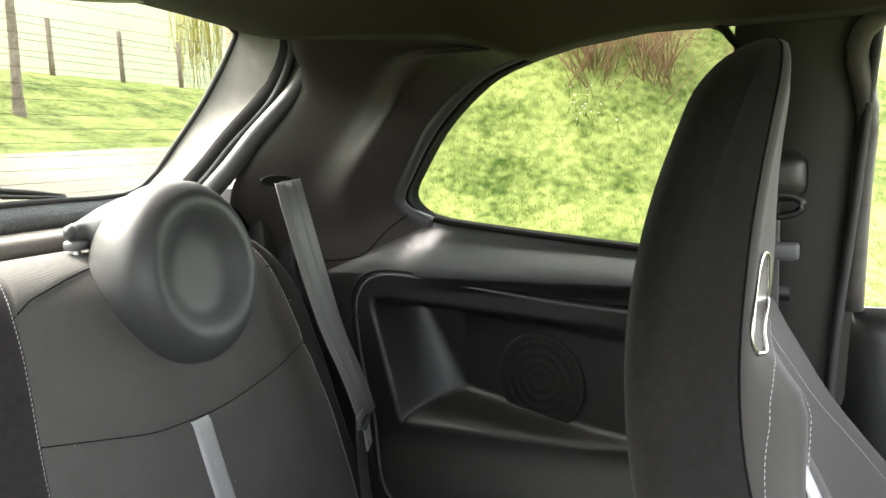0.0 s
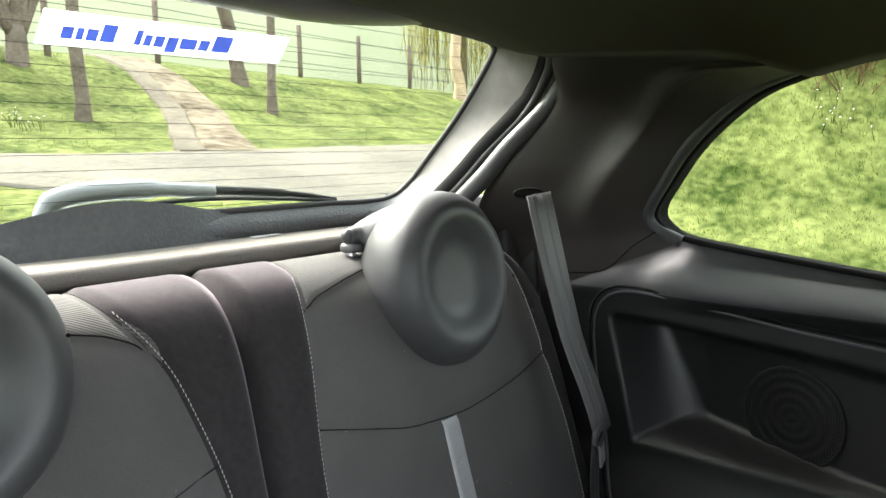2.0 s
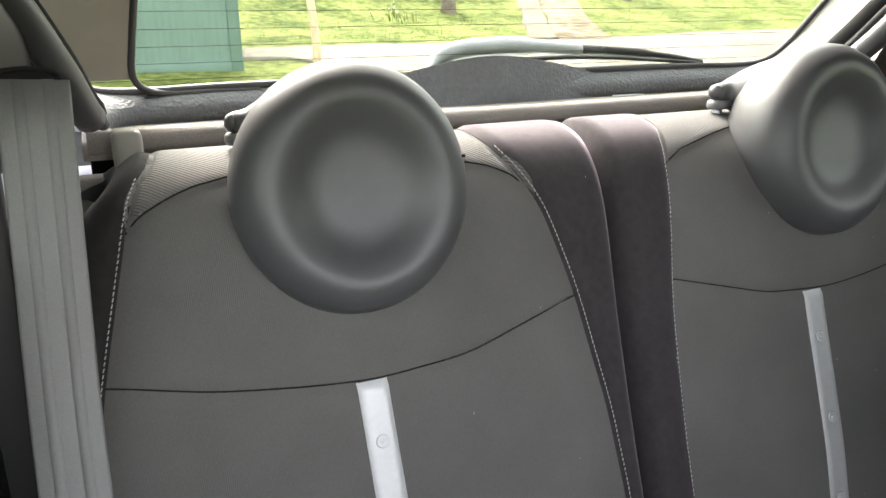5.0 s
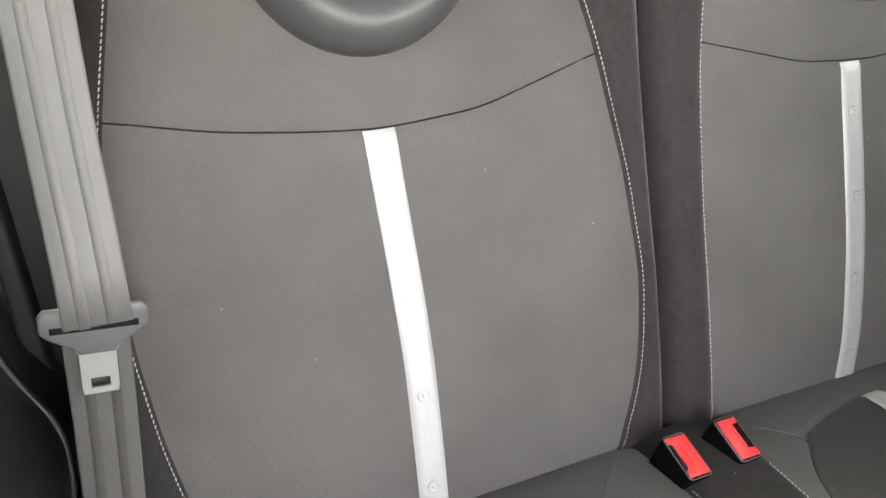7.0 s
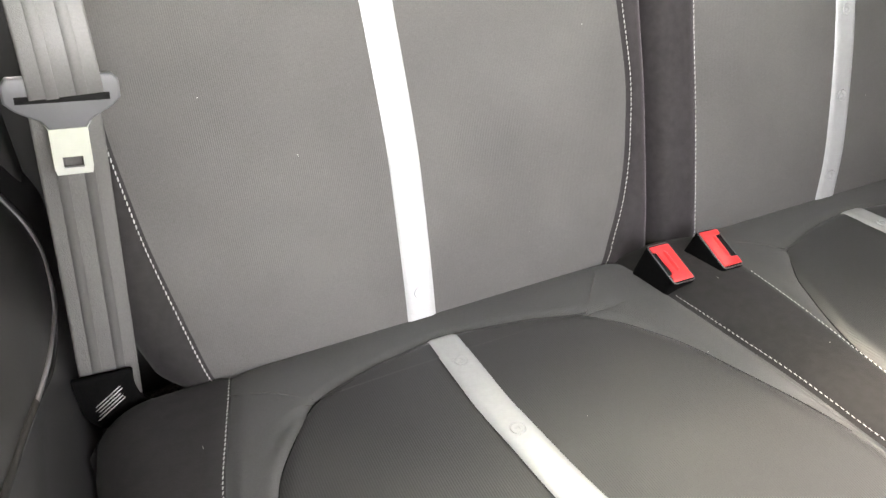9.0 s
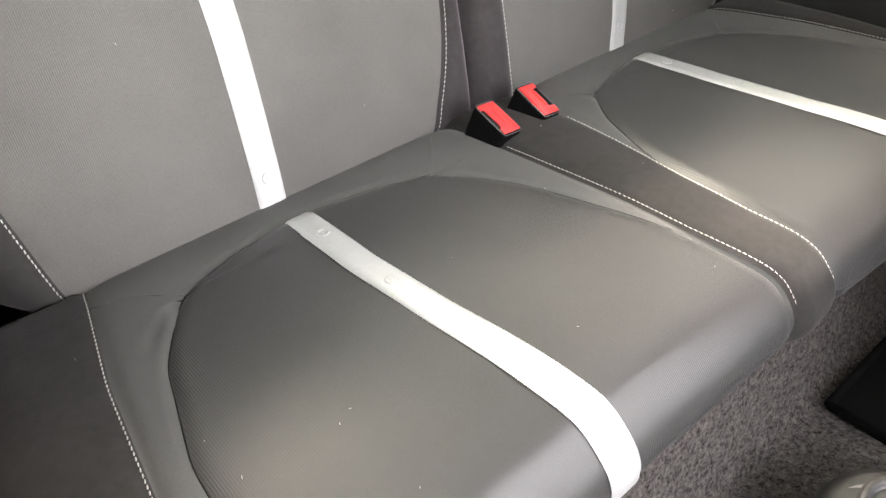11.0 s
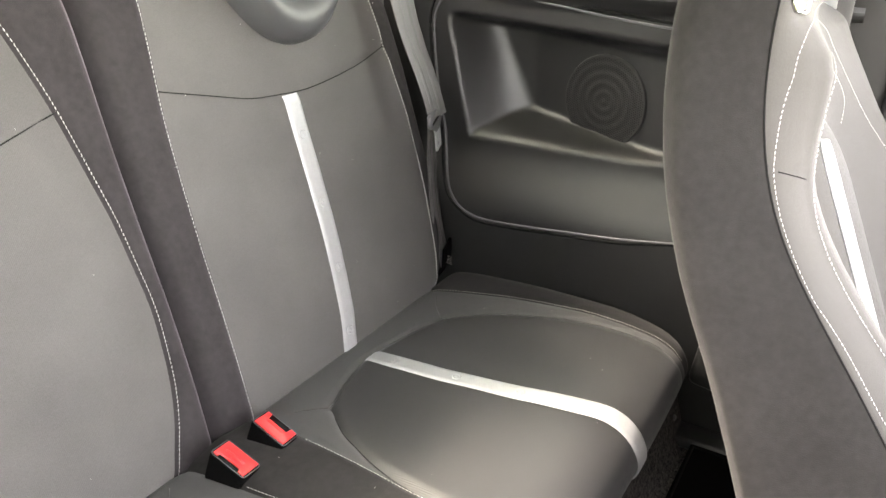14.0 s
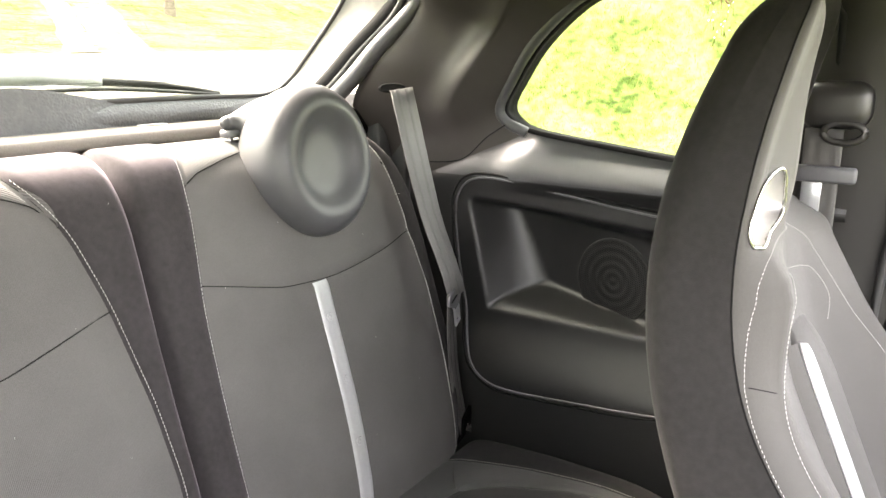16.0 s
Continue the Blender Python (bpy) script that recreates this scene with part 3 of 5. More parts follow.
# ---- lint on the seats ----
def lint():
    rnd = random.Random(11)
    ob = thing("lint", "tiny pale lint specks on the dark seat fabric", "lint", kind="stuff")
    bm = bmesh.new()
    for _ in range(46):
        side = rnd.choice((-1, 1))
        if rnd.random() < 0.5:
            p, n = back_point(side, rnd.uniform(0.01, 0.5), q_of(rnd.uniform(0.56, 1.07)))
        else:
            p, n = cush_point(side * rnd.uniform(0.0, 0.5), cq(rnd.uniform(0.47, 0.80)))
        d = Vector((rnd.gauss(0, 1), rnd.gauss(0, 1), rnd.gauss(0, 1))).normalized() * rnd.uniform(0.0005, 0.0014)
        tube([p + n * 0.0012 - d, p + n * 0.0018, p + n * 0.0012 + d], 0.00019, 4, bm)
    part("specks", bm, THREAD, ob)


lint()


# ---- car interior shell ----
def glass_y(z):
    return 1.085 + (1.37 - z) * 0.72


def win_x(z):
    return 0.64 - 0.25 * (z - 1.05)


# outline of the quarter window in (y, z), from the low front corner, back along the sill, up and forward over the arch
QWIN = [(0.34, 1.040), (0.50, 1.053), (0.68, 1.075), (0.79, 1.091), (0.826, 1.107), (0.836, 1.131), (0.812, 1.169), (0.762, 1.230), (0.690, 1.286), (0.626, 1.310), (0.561, 1.325), (0.47, 1.335), (0.40, 1.332), (0.375, 1.310), (0.34, 1.26)]


SILL = [(0.2, 1.03), (0.34, 1.040), (0.50, 1.053), (0.68, 1.075), (0.79, 1.091), (0.83, 1.085), (0.9, 1.05), (1.06, 0.985), (1.1, 0.985)]


def panel_x(y, z):
    """The trim panel beside the rear seat: its distance from the middle of the car."""
    x = 0.622 - 0.040 * smoothstep((0.765 - z) / 0.12)
    zs = interp(SILL, y)
    t = (z - 0.985) / max(0.02, zs - 0.985)
    if t > 0 and zs > 0.99:
        x = 0.622 - 0.026 * math.sin(math.pi * min(1, 1.15 * t)) * (1 - 0.93 * smoothstep((y - 0.74) / 0.13)) + 0.022 * smoothstep((t - 0.3) / 0.7) * smoothstep((0.9 - y) / 0.1)
    yl = 0.878 + (z - 0.808) * 0.22
    zt = 0.972 - (0.877 - y) * 0.076
    zb = 0.766 + 0.015 * smoothstep((0.6 - y) / 0.2)
    deep = 0.012 + 0.058 * max(0.0, min(1.0, (y - 0.50) / 0.28))
    ramp = lambda v: 0.5 * smoothstep(v) + 0.5 * max(0.0, min(1.0, v))
    low = max(0.0, min(1.0, (zt - z) / (zt - zb)))
    r = min(math.sin(0.5 * math.pi * max(0.0, min(1.0, (yl - y) / (0.06 + 0.07 * low)))) * smoothstep((zt - z) / 0.026), ramp((z - zb) / (0.052 * deep / 0.07)))
    return x + deep * r


BORDER = {1: [(0.30, 0.952), (0.57, 0.972), (0.723, 0.992), (0.852, 1.007), (0.905, 1.001), (0.932, 0.975), (0.938, 0.934), (0.930, 0.85), (0.915, 0.772), (0.897, 0.70), (0.877, 0.665), (0.845, 0.644), (0.795, 0.638), (0.666, 0.647), (0.571, 0.655), (0.45, 0.67), (0.30, 0.68)],
          -1: [(0.30, 0.952), (0.57, 0.972), (0.723, 0.992), (0.852, 1.007), (0.905, 1.001), (0.940, 0.975), (0.958, 0.934), (0.968, 0.85), (0.970, 0.77), (0.966, 0.715), (0.955, 0.67), (0.935, 0.635), (0.90, 0.622), (0.85, 0.630), (0.80, 0.643), (0.734, 0.662), (0.642, 0.684), (0.45, 0.72), (0.30, 0.74)]}


# depth of the pillar trim between window edge and tailgate seal: lip, hollow, ridge, flat, rolled edge
PROFILE = smooth_table([(0, 0.0), (0.04, 0.008), (0.08, 0.009), (0.18, 0.013), (0.29, 0.023), (0.37, 0.018), (0.50, -0.006), (0.58, -0.010), (0.68, -0.004), (0.80, 0.005), (0.90, 0.010), (0.97, 0.008), (1, 0.0)], n=80, width=7)


def side_trim(s):
    name = "left" if s < 0 else "right"
    ob = thing("wall_" + name, "black grained plastic quarter trim with storage pocket and window arch", "trim panel", kind="structure")
    def skin(y, z):
        return Vector((s * panel_x(y, z), y, z))
    part("lower_panel", sheet(lambda u, v: skin(0.31 + 0.81 * u, 0.30 + (min(1.012, interp(SILL, 0.31 + 0.81 * u)) - 0.30) * v), 170, 150), PLASTIC, ob)
    part("window_sill", sheet(lambda u, v: skin(0.31 + 0.69 * u, 1.008 + max(0.0, interp(SILL, 0.31 + 0.69 * u) - 1.008) * v), 120, 24), SILL_LIT, ob, "smooth sill below the quarter window, lightened for window light")
    line = curve([(s * (panel_x(y, z) - 0.0008), y, z) for y, z in BORDER[s]], 6)
    part("panel_bead", tube(line, 0.0019, 8), GREY_PL, ob, "thin bright edge of the inset panel")
    out = curve([(s * (panel_x(y, z) - 0.0004), y + (0.008 if y > 0.85 else 0), z + (0.007 if z > 0.9 else -0.007 if z < 0.66 else 0)) for y, z in BORDER[s]], 6)
    part("panel_groove", tube(out, 0.0024, 8), GROOVE, ob)
    # pillar trim round the arch
    arch = curve([(s * win_x(z), y, z) for y, z in [(0.79, 1.091), (0.826, 1.107), (0.836, 1.131), (0.812, 1.169), (0.762, 1.230), (0.690, 1.286), (0.626, 1.310)]], 8)
    rim = curve([(s * 0.605, 1.06, 0.98), (s * 0.575, 1.105, 1.06), (s * 0.527, 1.095, 1.13), (s * 0.520, 1.046, 1.20), (s * 0.552, 0.968, 1.296), (s * 0.436, 0.885, 1.354), (s * 0.452, 0.675, 1.334)], 8)

    def pillar(u, v):
        k = u * (len(arch) - 1)
        i = min(int(k), len(arch) - 2)
        a, b = arch[i].lerp(arch[i + 1], k - i), rim[i].lerp(rim[i + 1], k - i)
        p = a.lerp(b, v)
        off = interp(PROFILE, v) * (0.25 + 0.75 * smoothstep(u / 0.4))
        return p + Vector((-s * off, 0, 0.35 * off * u * (v < 0.3)))
    part("pillar_trim", sheet(pillar, 72, 48), PILLAR_SKIN, ob, "dark moulded rear pillar trim")
    lip = [p + Vector((-s * 0.004, 0, 0)) + (p - Vector((p.x, 0.6, 1.15))).normalized() * 0.010 for p in arch]
    part("arch_lip", tube(lip, 0.0095, 12), PILLAR_LIT, ob, "rounded lip round the window arch, lightened as lit")
    # joint of sill and pillar foot
    part("sill_seam", tube(curve([(s * 0.613, 0.834, 1.101), (s * 0.606, 0.866, 1.079), (s * 0.599, 0.90, 1.046), (s * 0.600, 0.934, 1.034), (s * 0.606, 1.0, 1.028)], 8), 0.0012, 6), GROOVE, ob)
    m = Matrix.Translation((s * (0.622 + 0.0400), 0.648, 0.845)) @ pose(0, 0, 0, 0, 0, -11.7 * s) @ pose(0, 0, 0, 0, -90 * s, 0)
    wave = lambda r: 0.0012 + 0.0005 * math.cos(r / 0.0145 * math.tau) * (1 - smoothstep((r - 0.062) / 0.01))
    grille = part("speaker_grille", lathe([(0.075, -0.006), (0.073, -0.0008)] + [(0.072 - 0.0012 * k, wave(0.072 - 0.0012 * k)) for k in range(60)] + [(0.0, wave(0))], m, 56), GRILLE, ob, "round perforated speaker grille")
    holes = bmesh.new()
    for iy in range(-21, 22):
        for ix in range(-20, 21):
            hx, hy = 0.0037 * (ix + 0.5 * (iy % 2)), 0.0034 * iy
            rr = math.hypot(hx, hy)
            if rr < 0.069:
                holes.faces.new([holes.verts.new(m @ Vector((hx + 0.0013 * math.cos(k * math.tau / 6), hy + 0.0013 * math.sin(k * math.tau / 6), wave(rr) + 0.0006))) for k in range(6)])
    tagged(part("grille_holes", holes, GROOVE, grille), kind="stuff")
    part("corner_backing", box(s * 0.667, 0.90, 1.04, 0.02, 0.14, 0.09, 0.003), SEAL, ob)
    # box added to keep the gap beside the bolster dark
    part("gap_filler", box(s * 0.550, 1.00, 0.43, 0.10, 0.09, 0.22, 0.01), SEAL, ob, "dark filler box behind the cushion corner")
    part("boot_side", box(s * 0.600, 1.20, 0.72, 0.02, 0.34, 0.86, 0.005), SEAL, ob, "dark lining behind the backrest")
    part("boot_corner", box(s * 0.585, 1.075, 0.70, 0.06, 0.03, 0.80, 0.005), SEAL, ob)
    return ob


for s in (-1, 1):
    side_trim(s)


def quarter_window(s):
    ob = thing("window_1" if s > 0 else "window_2", "tinted rear quarter window with black rubber edge", "window", kind="structure")
    pts = curve([(s * win_x(z), y, z) for y, z in QWIN], 6)
    bm = bmesh.new()
    bm.faces.new([bm.verts.new(p + Vector((s * 0.012, 0, 0))) for p in pts])
    r = bmesh.ops.extrude_face_region(bm, geom=bm.faces[:])
    bmesh.ops.translate(bm, vec=(s * 0.004, 0, 0), verts=[v for v in r["geom"] if isinstance(v, bmesh.types.BMVert)])
    pane = part("pane", bm, GLASS, ob, smooth=False)
    pane.visible_shadow = False
    part("seal", tube(pts + [pts[0]], 0.0045, 8), GROOVE, ob, "black rubber window edge")

    def reveal(u, v):
        k = u * (len(pts) - 1)
        i = min(int(k), len(pts) - 2)
        p = pts[i].lerp(pts[i + 1], k - i)
        c = Vector((p.x, 0.6, 1.2))
        return p + Vector((s * 0.03 * v, 0, 0)) - (p - c) * 0.02 * v
    part("reveal", sheet(reveal, 80, 3), GROOVE, ob)
    return ob


quarter_window(1)
quarter_window(-1)


# ---- headliner ----
def roof_z(x, y):
    # arched lining, lower along the side windows
    ax = abs(x)
    edge = interp([(-1.2, 0.56), (0.30, 0.575), (0.62, 0.575), (0.68, 0.456), (0.90, 0.435), (1.03, 0.45)], y)
    lo = interp([(-1.2, 1.32), (0.30, 1.335), (0.47, 1.338), (0.56, 1.328), (0.626, 1.313), (0.68, 1.337), (0.905, 1.356), (0.95, 1.366), (1.03, 1.392)], y)
    top = interp([(-1.2, 1.38), (0.2, 1.415), (0.7, 1.41), (0.95, 1.392), (1.03, 1.402)], y)
    k = min(1, ax / edge)
    return edge, lo + (top - lo) * (1 - k ** 3.2)


def headliner(u, v):
    y = -0.45 + 1.48 * v
    edge = roof_z(0, y)[0]
    x = (u * 2 - 1) * edge
    return Vector((x, y, roof_z(x, y)[1]))


ceiling = tagged(part("ceiling", sheet(headliner, 60, 120, 0.012), HEADLINER), "grey-beige cloth headliner over the cabin, darkened for its shade", "headliner", kind="structure")
roof_skin = tagged(part("roof", sheet(lambda u, v: Vector(((u * 2 - 1) * 0.66, -0.48 + 1.53 * v, 1.475 - 0.10 * abs(u * 2 - 1) ** 3)), 24, 24, 0.02), PAINT), "white painted roof skin of the small car", "roof", kind="structure")

# ---- tailgate ----
GLASS_OUT = [(0.0, 1.148), (0.316, 1.148), (0.427, 1.146), (0.480, 1.151), (0.507, 1.175), (0.521, 1.21), (0.545, 1.289), (0.551, 1.365), (0.540, 1.387), (0.478, 1.398), (0.387, 1.405), (0.2, 1.41), (0.0, 1.412)]


def tailgate():
    ob = thing("tailgate", "closed tailgate seen from inside with heated rear window", "car door")
    half = curve([(x, glass_y(z), z) for x, z in GLASS_OUT], 6)
    pts = half + [Vector((-p.x, p.y, p.z)) for p in reversed(half[1:-1])]
    bm = bmesh.new()
    bm.faces.new([bm.verts.new(p) for p in pts])
    r = bmesh.ops.extrude_face_region(bm, geom=bm.faces[:])
    bmesh.ops.translate(bm, vec=(0, 0.004, 0.003), verts=[v for v in r["geom"] if isinstance(v, bmesh.types.BMVert)])
    pane = part("pane", bm, GLASS, ob, "clear rear window with fine heater wires", smooth=False)
    pane.visible_shadow = False
    part("glass_edge", tube(pts + [pts[0]], 0.005, 8), SEAL, ob, "black band round the glass")
    z = 1.158
    while z < 1.40:
        hw = interp([(1.146, 0.43), (1.151, 0.48), (1.175, 0.505), (1.21, 0.519), (1.289, 0.543), (1.365, 0.549), (1.387, 0.538), (1.40, 0.45)], z) - 0.006
        part("heater_wire", tube([(x, glass_y(z) - 0.0012, z) for x in np.linspace(-hw, hw, 5)], 0.00028, 4), GROOVE, pane)
        z += 0.0172
    # inner frame from the glass edge to the rubber seal
    rim = curve([(0.0, 1.232, 1.105), (0.35, 1.232, 1.105), (0.445, 1.225, 1.105), (0.470, 1.165, 1.122), (0.488, 1.112, 1.168), (0.512, 1.072, 1.22), (0.549, 1.018, 1.288), (0.536, 0.972, 1.348), (0.50, 0.956, 1.376), (0.44, 0.95, 1.388), (0.36, 0.95, 1.39), (0.2, 0.95, 1.393), (0.0, 0.95, 1.395)], 6)
    for s in (-1, 1):
        def frame_trim(u, v, s=s):
            k = u * (len(half) - 1)
            i = min(int(k), len(half) - 2)
            a, b = half[i].lerp(half[i + 1], k - i), rim[i].lerp(rim[i + 1], k - i)
            p = a.lerp(b, v)
            p += Vector((0, -0.012, 0.0)) * math.sin(math.pi * v)
            return Vector((s * p.x, p.y, p.z))
        part("frame_trim", sheet(lambda u, v: frame_trim(0.30 + 0.70 * u, 0.88 * v), 60, 10), PLASTIC_LIGHT, ob, "grey scuffed plastic trim round the rear window")
        part("lower_trim", sheet(lambda u, v: frame_trim(0.34 * u, v), 30, 8), TRIM_GRAIN, ob, "dark coarse-grained lower trim")
        part("seal_channel", tube([Vector((s * (p.x + 0.012), p.y + 0.004, p.z + 0.008)) for p in rim[18:62]], 0.018, 10), GROOVE, ob, "black channel of the tailgate seal")
        part("seal", tube([Vector((s * p.x, p.y - 0.004, p.z - 0.003)) for p in rim[18:62]], 0.0065, 10), SEAL, ob, "black rubber tailgate seal")
        part("seal_bead", tube([Vector((s * (p.x + 0.004), p.y - 0.019, p.z - 0.001)) for p in rim[18:60]], 0.0055, 10), SEAL, ob, "second rubber bead of the seal")
        part("seal_lip", tube([Vector((s * (p.x + 0.010), p.y - 0.038, p.z + 0.006)) for p in rim[18:60]], 0.015, 14), PILLAR_LIT, ob, "rounded pillar edge beside the seal")
    # wide trim at the driver's side that narrows the glass
    edge = curve([(-0.30, glass_y(1.143) - 0.006, 1.143), (-0.36, glass_y(1.143) - 0.006, 1.143), (-0.41, glass_y(1.144) - 0.006, 1.144), (-0.434, glass_y(1.16) - 0.006, 1.16), (-0.432, glass_y(1.20) - 0.006, 1.20), (-0.423, glass_y(1.257) - 0.006, 1.257), (-0.411, glass_y(1.315) - 0.006, 1.315), (-0.398, glass_y(1.36) - 0.006, 1.36), (-0.38, glass_y(1.40) - 0.006, 1.40)], 6)
    side = part("side_trim", sheet(lambda u, v: edge[18 + round(u * 30)] + Vector((-0.16 * v, -0.13 * v ** 1.5, 0.0)), 30, 10), TRIM_LIT, ob, "wide grey trim beside the rear window")
    part("trim_edge", tube(edge, 0.004, 8), SEAL, side)
    # hump over the wiper motor
    part("motor_cover", sheet(lambda u, v: Vector(((u - 0.5) * 0.34, glass_y(1.15) - 0.014 * math.sin(math.pi * u) - 0.05 * (1 - v) * 0.3, 1.108 + (0.040 + 0.024 * math.sin(math.pi * u) ** 1.5) * v)), 30, 8), TRIM_GRAIN, ob, "grained cover over the wiper motor")
    # brake light housing under the roof edge
    part("lamp_housing", sheet(lambda u, v: Vector(((u - 0.5) * 0.62 + 0.08, 1.055 - 0.10 * (1 - v), 1.405 - (0.040 * math.sin(math.pi * u) ** 0.7) * math.sin(math.pi * (0.15 + 0.7 * v)))), 36, 10), PLASTIC, ob, "black housing above the rear window")
    return ob


tailgate()


def wiper():
    ob = thing("rear_wiper", "grey rear wiper arm with black blade outside the window", "wiper")
    y0 = glass_y(1.17) + 0.02
    part("arm_cap", tube(curve([(-0.075, y0 + 0.01, 1.150), (-0.062, y0 + 0.012, 1.172), (-0.02, y0 + 0.012, 1.182), (0.06, y0 + 0.012, 1.183), (0.15, y0 + 0.01, 1.176)], 6), [0.010] * 6 + [0.013] * 13 + [0.010] * 6, 10), SILVER_PL, ob, "pale silver arm cap")
    part("arm", tube(curve([(0.12, y0 + 0.012, 1.179), (0.22, y0 + 0.01, 1.172), (0.30, y0 + 0.006, 1.163), (0.36, y0, 1.152)], 6), [0.007] * 10 + [0.005] * 9, 8), SEAL, ob)
    part("blade", tube(curve([(-0.02, y0, 1.163), (0.15, y0, 1.166), (0.36, y0, 1.152)], 8), 0.005, 8, flat=0.6), SEAL, ob)
    return ob


wiper()
# bodywork sill of the white car under the rear window, outside
tagged(part("tailgate_skin", sheet(lambda u, v: Vector(((u * 2 - 1) * 0.62, 1.27 + 0.10 * v - 0.05 * (2 * u - 1) ** 2, 1.118 - 0.05 * v ** 2)), 24, 8, 0.01), PAINT), "white painted tailgate skin below the rear window", "bodywork", kind="structure")


def sticker():
    ob = thing("window_sticker", "white dealer sticker with blue lettering bars on the rear window", "sticker")
    a, b, c, d = Vector((-0.121, 0, 1.361)), Vector((0.157, 0, 1.363)), Vector((0.153, 0, 1.3345)), Vector((-0.124, 0, 1.332))

    def at(u, v, off):
        p = a.lerp(b, u).lerp(d.lerp(c, u), v)
        return Vector((p.x, glass_y(p.z) - off, p.z - off * 0.72))
    part("paper", sheet(lambda u, v: at(u, v, 0.003), 12, 3), WHITE_PAPER, ob, smooth=False)

    def bar(u0, u1, v0, v1, m, name="lettering_bar"):
        part(name, sheet(lambda u, v: at(u0 + (u1 - u0) * u, v0 + (v1 - v0) * v, 0.0036), 2, 1), m, ob, smooth=False)
    for u0, u1, v0, v1 in ((0.075, 0.115, 0.42, 0.78), (0.125, 0.15, 0.42, 0.78), (0.16, 0.20, 0.42, 0.78), (0.21, 0.262, 0.24, 0.78), (0.335, 0.36, 0.30, 0.78), (0.37, 0.40, 0.42, 0.78), (0.41, 0.45, 0.42, 0.78), (0.46, 0.505, 0.42, 0.92),
                           (0.515, 0.585, 0.42, 0.78), (0.595, 0.64, 0.42, 0.78), (0.655, 0.735, 0.22, 0.78)):
        bar(u0, u1, v0, v1, BLUE_INK)
    bar(0.275, 0.32, 0.25, 0.78, GREY_INK)
    bar(0.88, 0.98, 0.2, 0.36, GREY_INK, "small_mark")
    bar(0.83, 0.9, 0.66, 0.8, GREY_INK, "small_mark")
    return ob


WHITE_PAPER = mat("white_paper", (0.8, 0.8, 0.8), 0.6, var=0.02)


def lit_through(m, colour):
    """Lets daylight from behind show through a thin film."""
    pn, pl = m.node_tree.nodes, m.node_tree.links
    thru, blend = pn.new("ShaderNodeBsdfTranslucent"), pn.new("ShaderNodeMixShader")
    thru.inputs["Color"].default_value = (*colour, 1)
    blend.inputs["Fac"].default_value = 0.6
    pl.new(pn["Principled BSDF"].outputs["BSDF"], blend.inputs[1])
    pl.new(thru.outputs["BSDF"], blend.inputs[2])
    pl.new(blend.outputs["Shader"], pn["Material Output"].inputs["Surface"])


lit_through(WHITE_PAPER, (0.85, 0.86, 0.88))
BLUE_INK = mat("blue_ink", (0.03, 0.06, 0.28), 0.6, var=0.03)
lit_through(BLUE_INK, (0.035, 0.065, 0.30))
GREY_INK = mat("grey_ink", (0.45, 0.47, 0.52), 0.6, var=0.03)
lit_through(GREY_INK, (0.5, 0.52, 0.56))
sticker()


def parcel_shelf():
    ob = thing("parcel_shelf", "grey felt parcel shelf behind the rear backrests", "shelf")
    part("board", sheet(lambda u, v: Vector(((u * 2 - 1) * 0.49, 1.105 + 0.125 * v, 1.112 - 0.004 * (1 - v) ** 4 * 2)), 30, 8, 0.014), SHELF_MAT, ob)
    part("front_edge", tube([(x, 1.108, 1.106) for x in np.linspace(-0.485, 0.485, 24)], 0.011, 10), SHELF_MAT, ob)
    part("front_drop", box(0, 1.122, 1.06, 0.97, 0.01, 0.09, 0.003), RUBBER_MAT, ob)
    part("label", box(0.20, 1.212, 1.1135, 0.045, 0.012, 0.001, 0), WHITE_PAPER, ob, "small white label")
    part("end_block", box(0.53, 1.13, 1.10, 0.07, 0.09, 0.05, 0.012, 3), RUBBER_MAT, ob)
    part("hinge_block", box(-0.452, 1.09, 1.098, 0.026, 0.05, 0.042, 0.006, 3), TRIM_LIT, ob, "grey hinge block of the shelf, lightened as lit")
    part("hinge_pin", tube([(-0.452, 1.09, 1.088), (-0.415, 1.09, 1.086)], 0.004, 10), STEEL, ob)
    return ob


parcel_shelf()

# ---- floor ----
floor = thing("floor", "grey loop carpet floor of the car", "carpet", kind="structure")


def floor_z(x, y):
    z = 0.335 + 0.03 * math.exp(-((x / 0.10) ** 2)) * smoothstep((0.42 - y) / 0.1)
    return z + 0.13 * smoothstep((y - 0.425) / 0.05)


part("carpet", sheet(lambda u, v: Vector(((u * 2 - 1) * 0.66, -0.6 + 1.95 * v, floor_z((u * 2 - 1) * 0.66, -0.6 + 1.95 * v) + 0.002 * noise.noise(Vector((u * 60, v * 60, 0))))), 120, 160), CARPET, floor)
matob = thing("floor_mat", "black ribbed car mat with bound edge on the floor", "car mat")
part("mat", box(0.31, 0.19, 0.349, 0.46, 0.44, 0.008, 0.003), RUBBER_MAT, matob)
part("binding", tube([(0.08, 0.41, 0.352), (0.54, 0.41, 0.352), (0.54, -0.03, 0.352), (0.08, -0.03, 0.352), (0.08, 0.41, 0.352)], 0.005, 8), RUBBER_MAT, matob)


# ---- front passenger seat, seen from its inner side ----
REAR_Y = smooth_table([(0.40, 0.235), (0.50, 0.259), (0.59, 0.284), (0.69, 0.320), (0.77, 0.353), (0.82, 0.378), (0.90, 0.403), (0.97, 0.414), (1.04, 0.415), (1.10, 0.407), (1.16, 0.392), (1.21, 0.374), (1.27, 0.352), (1.33, 0.335)], width=4)
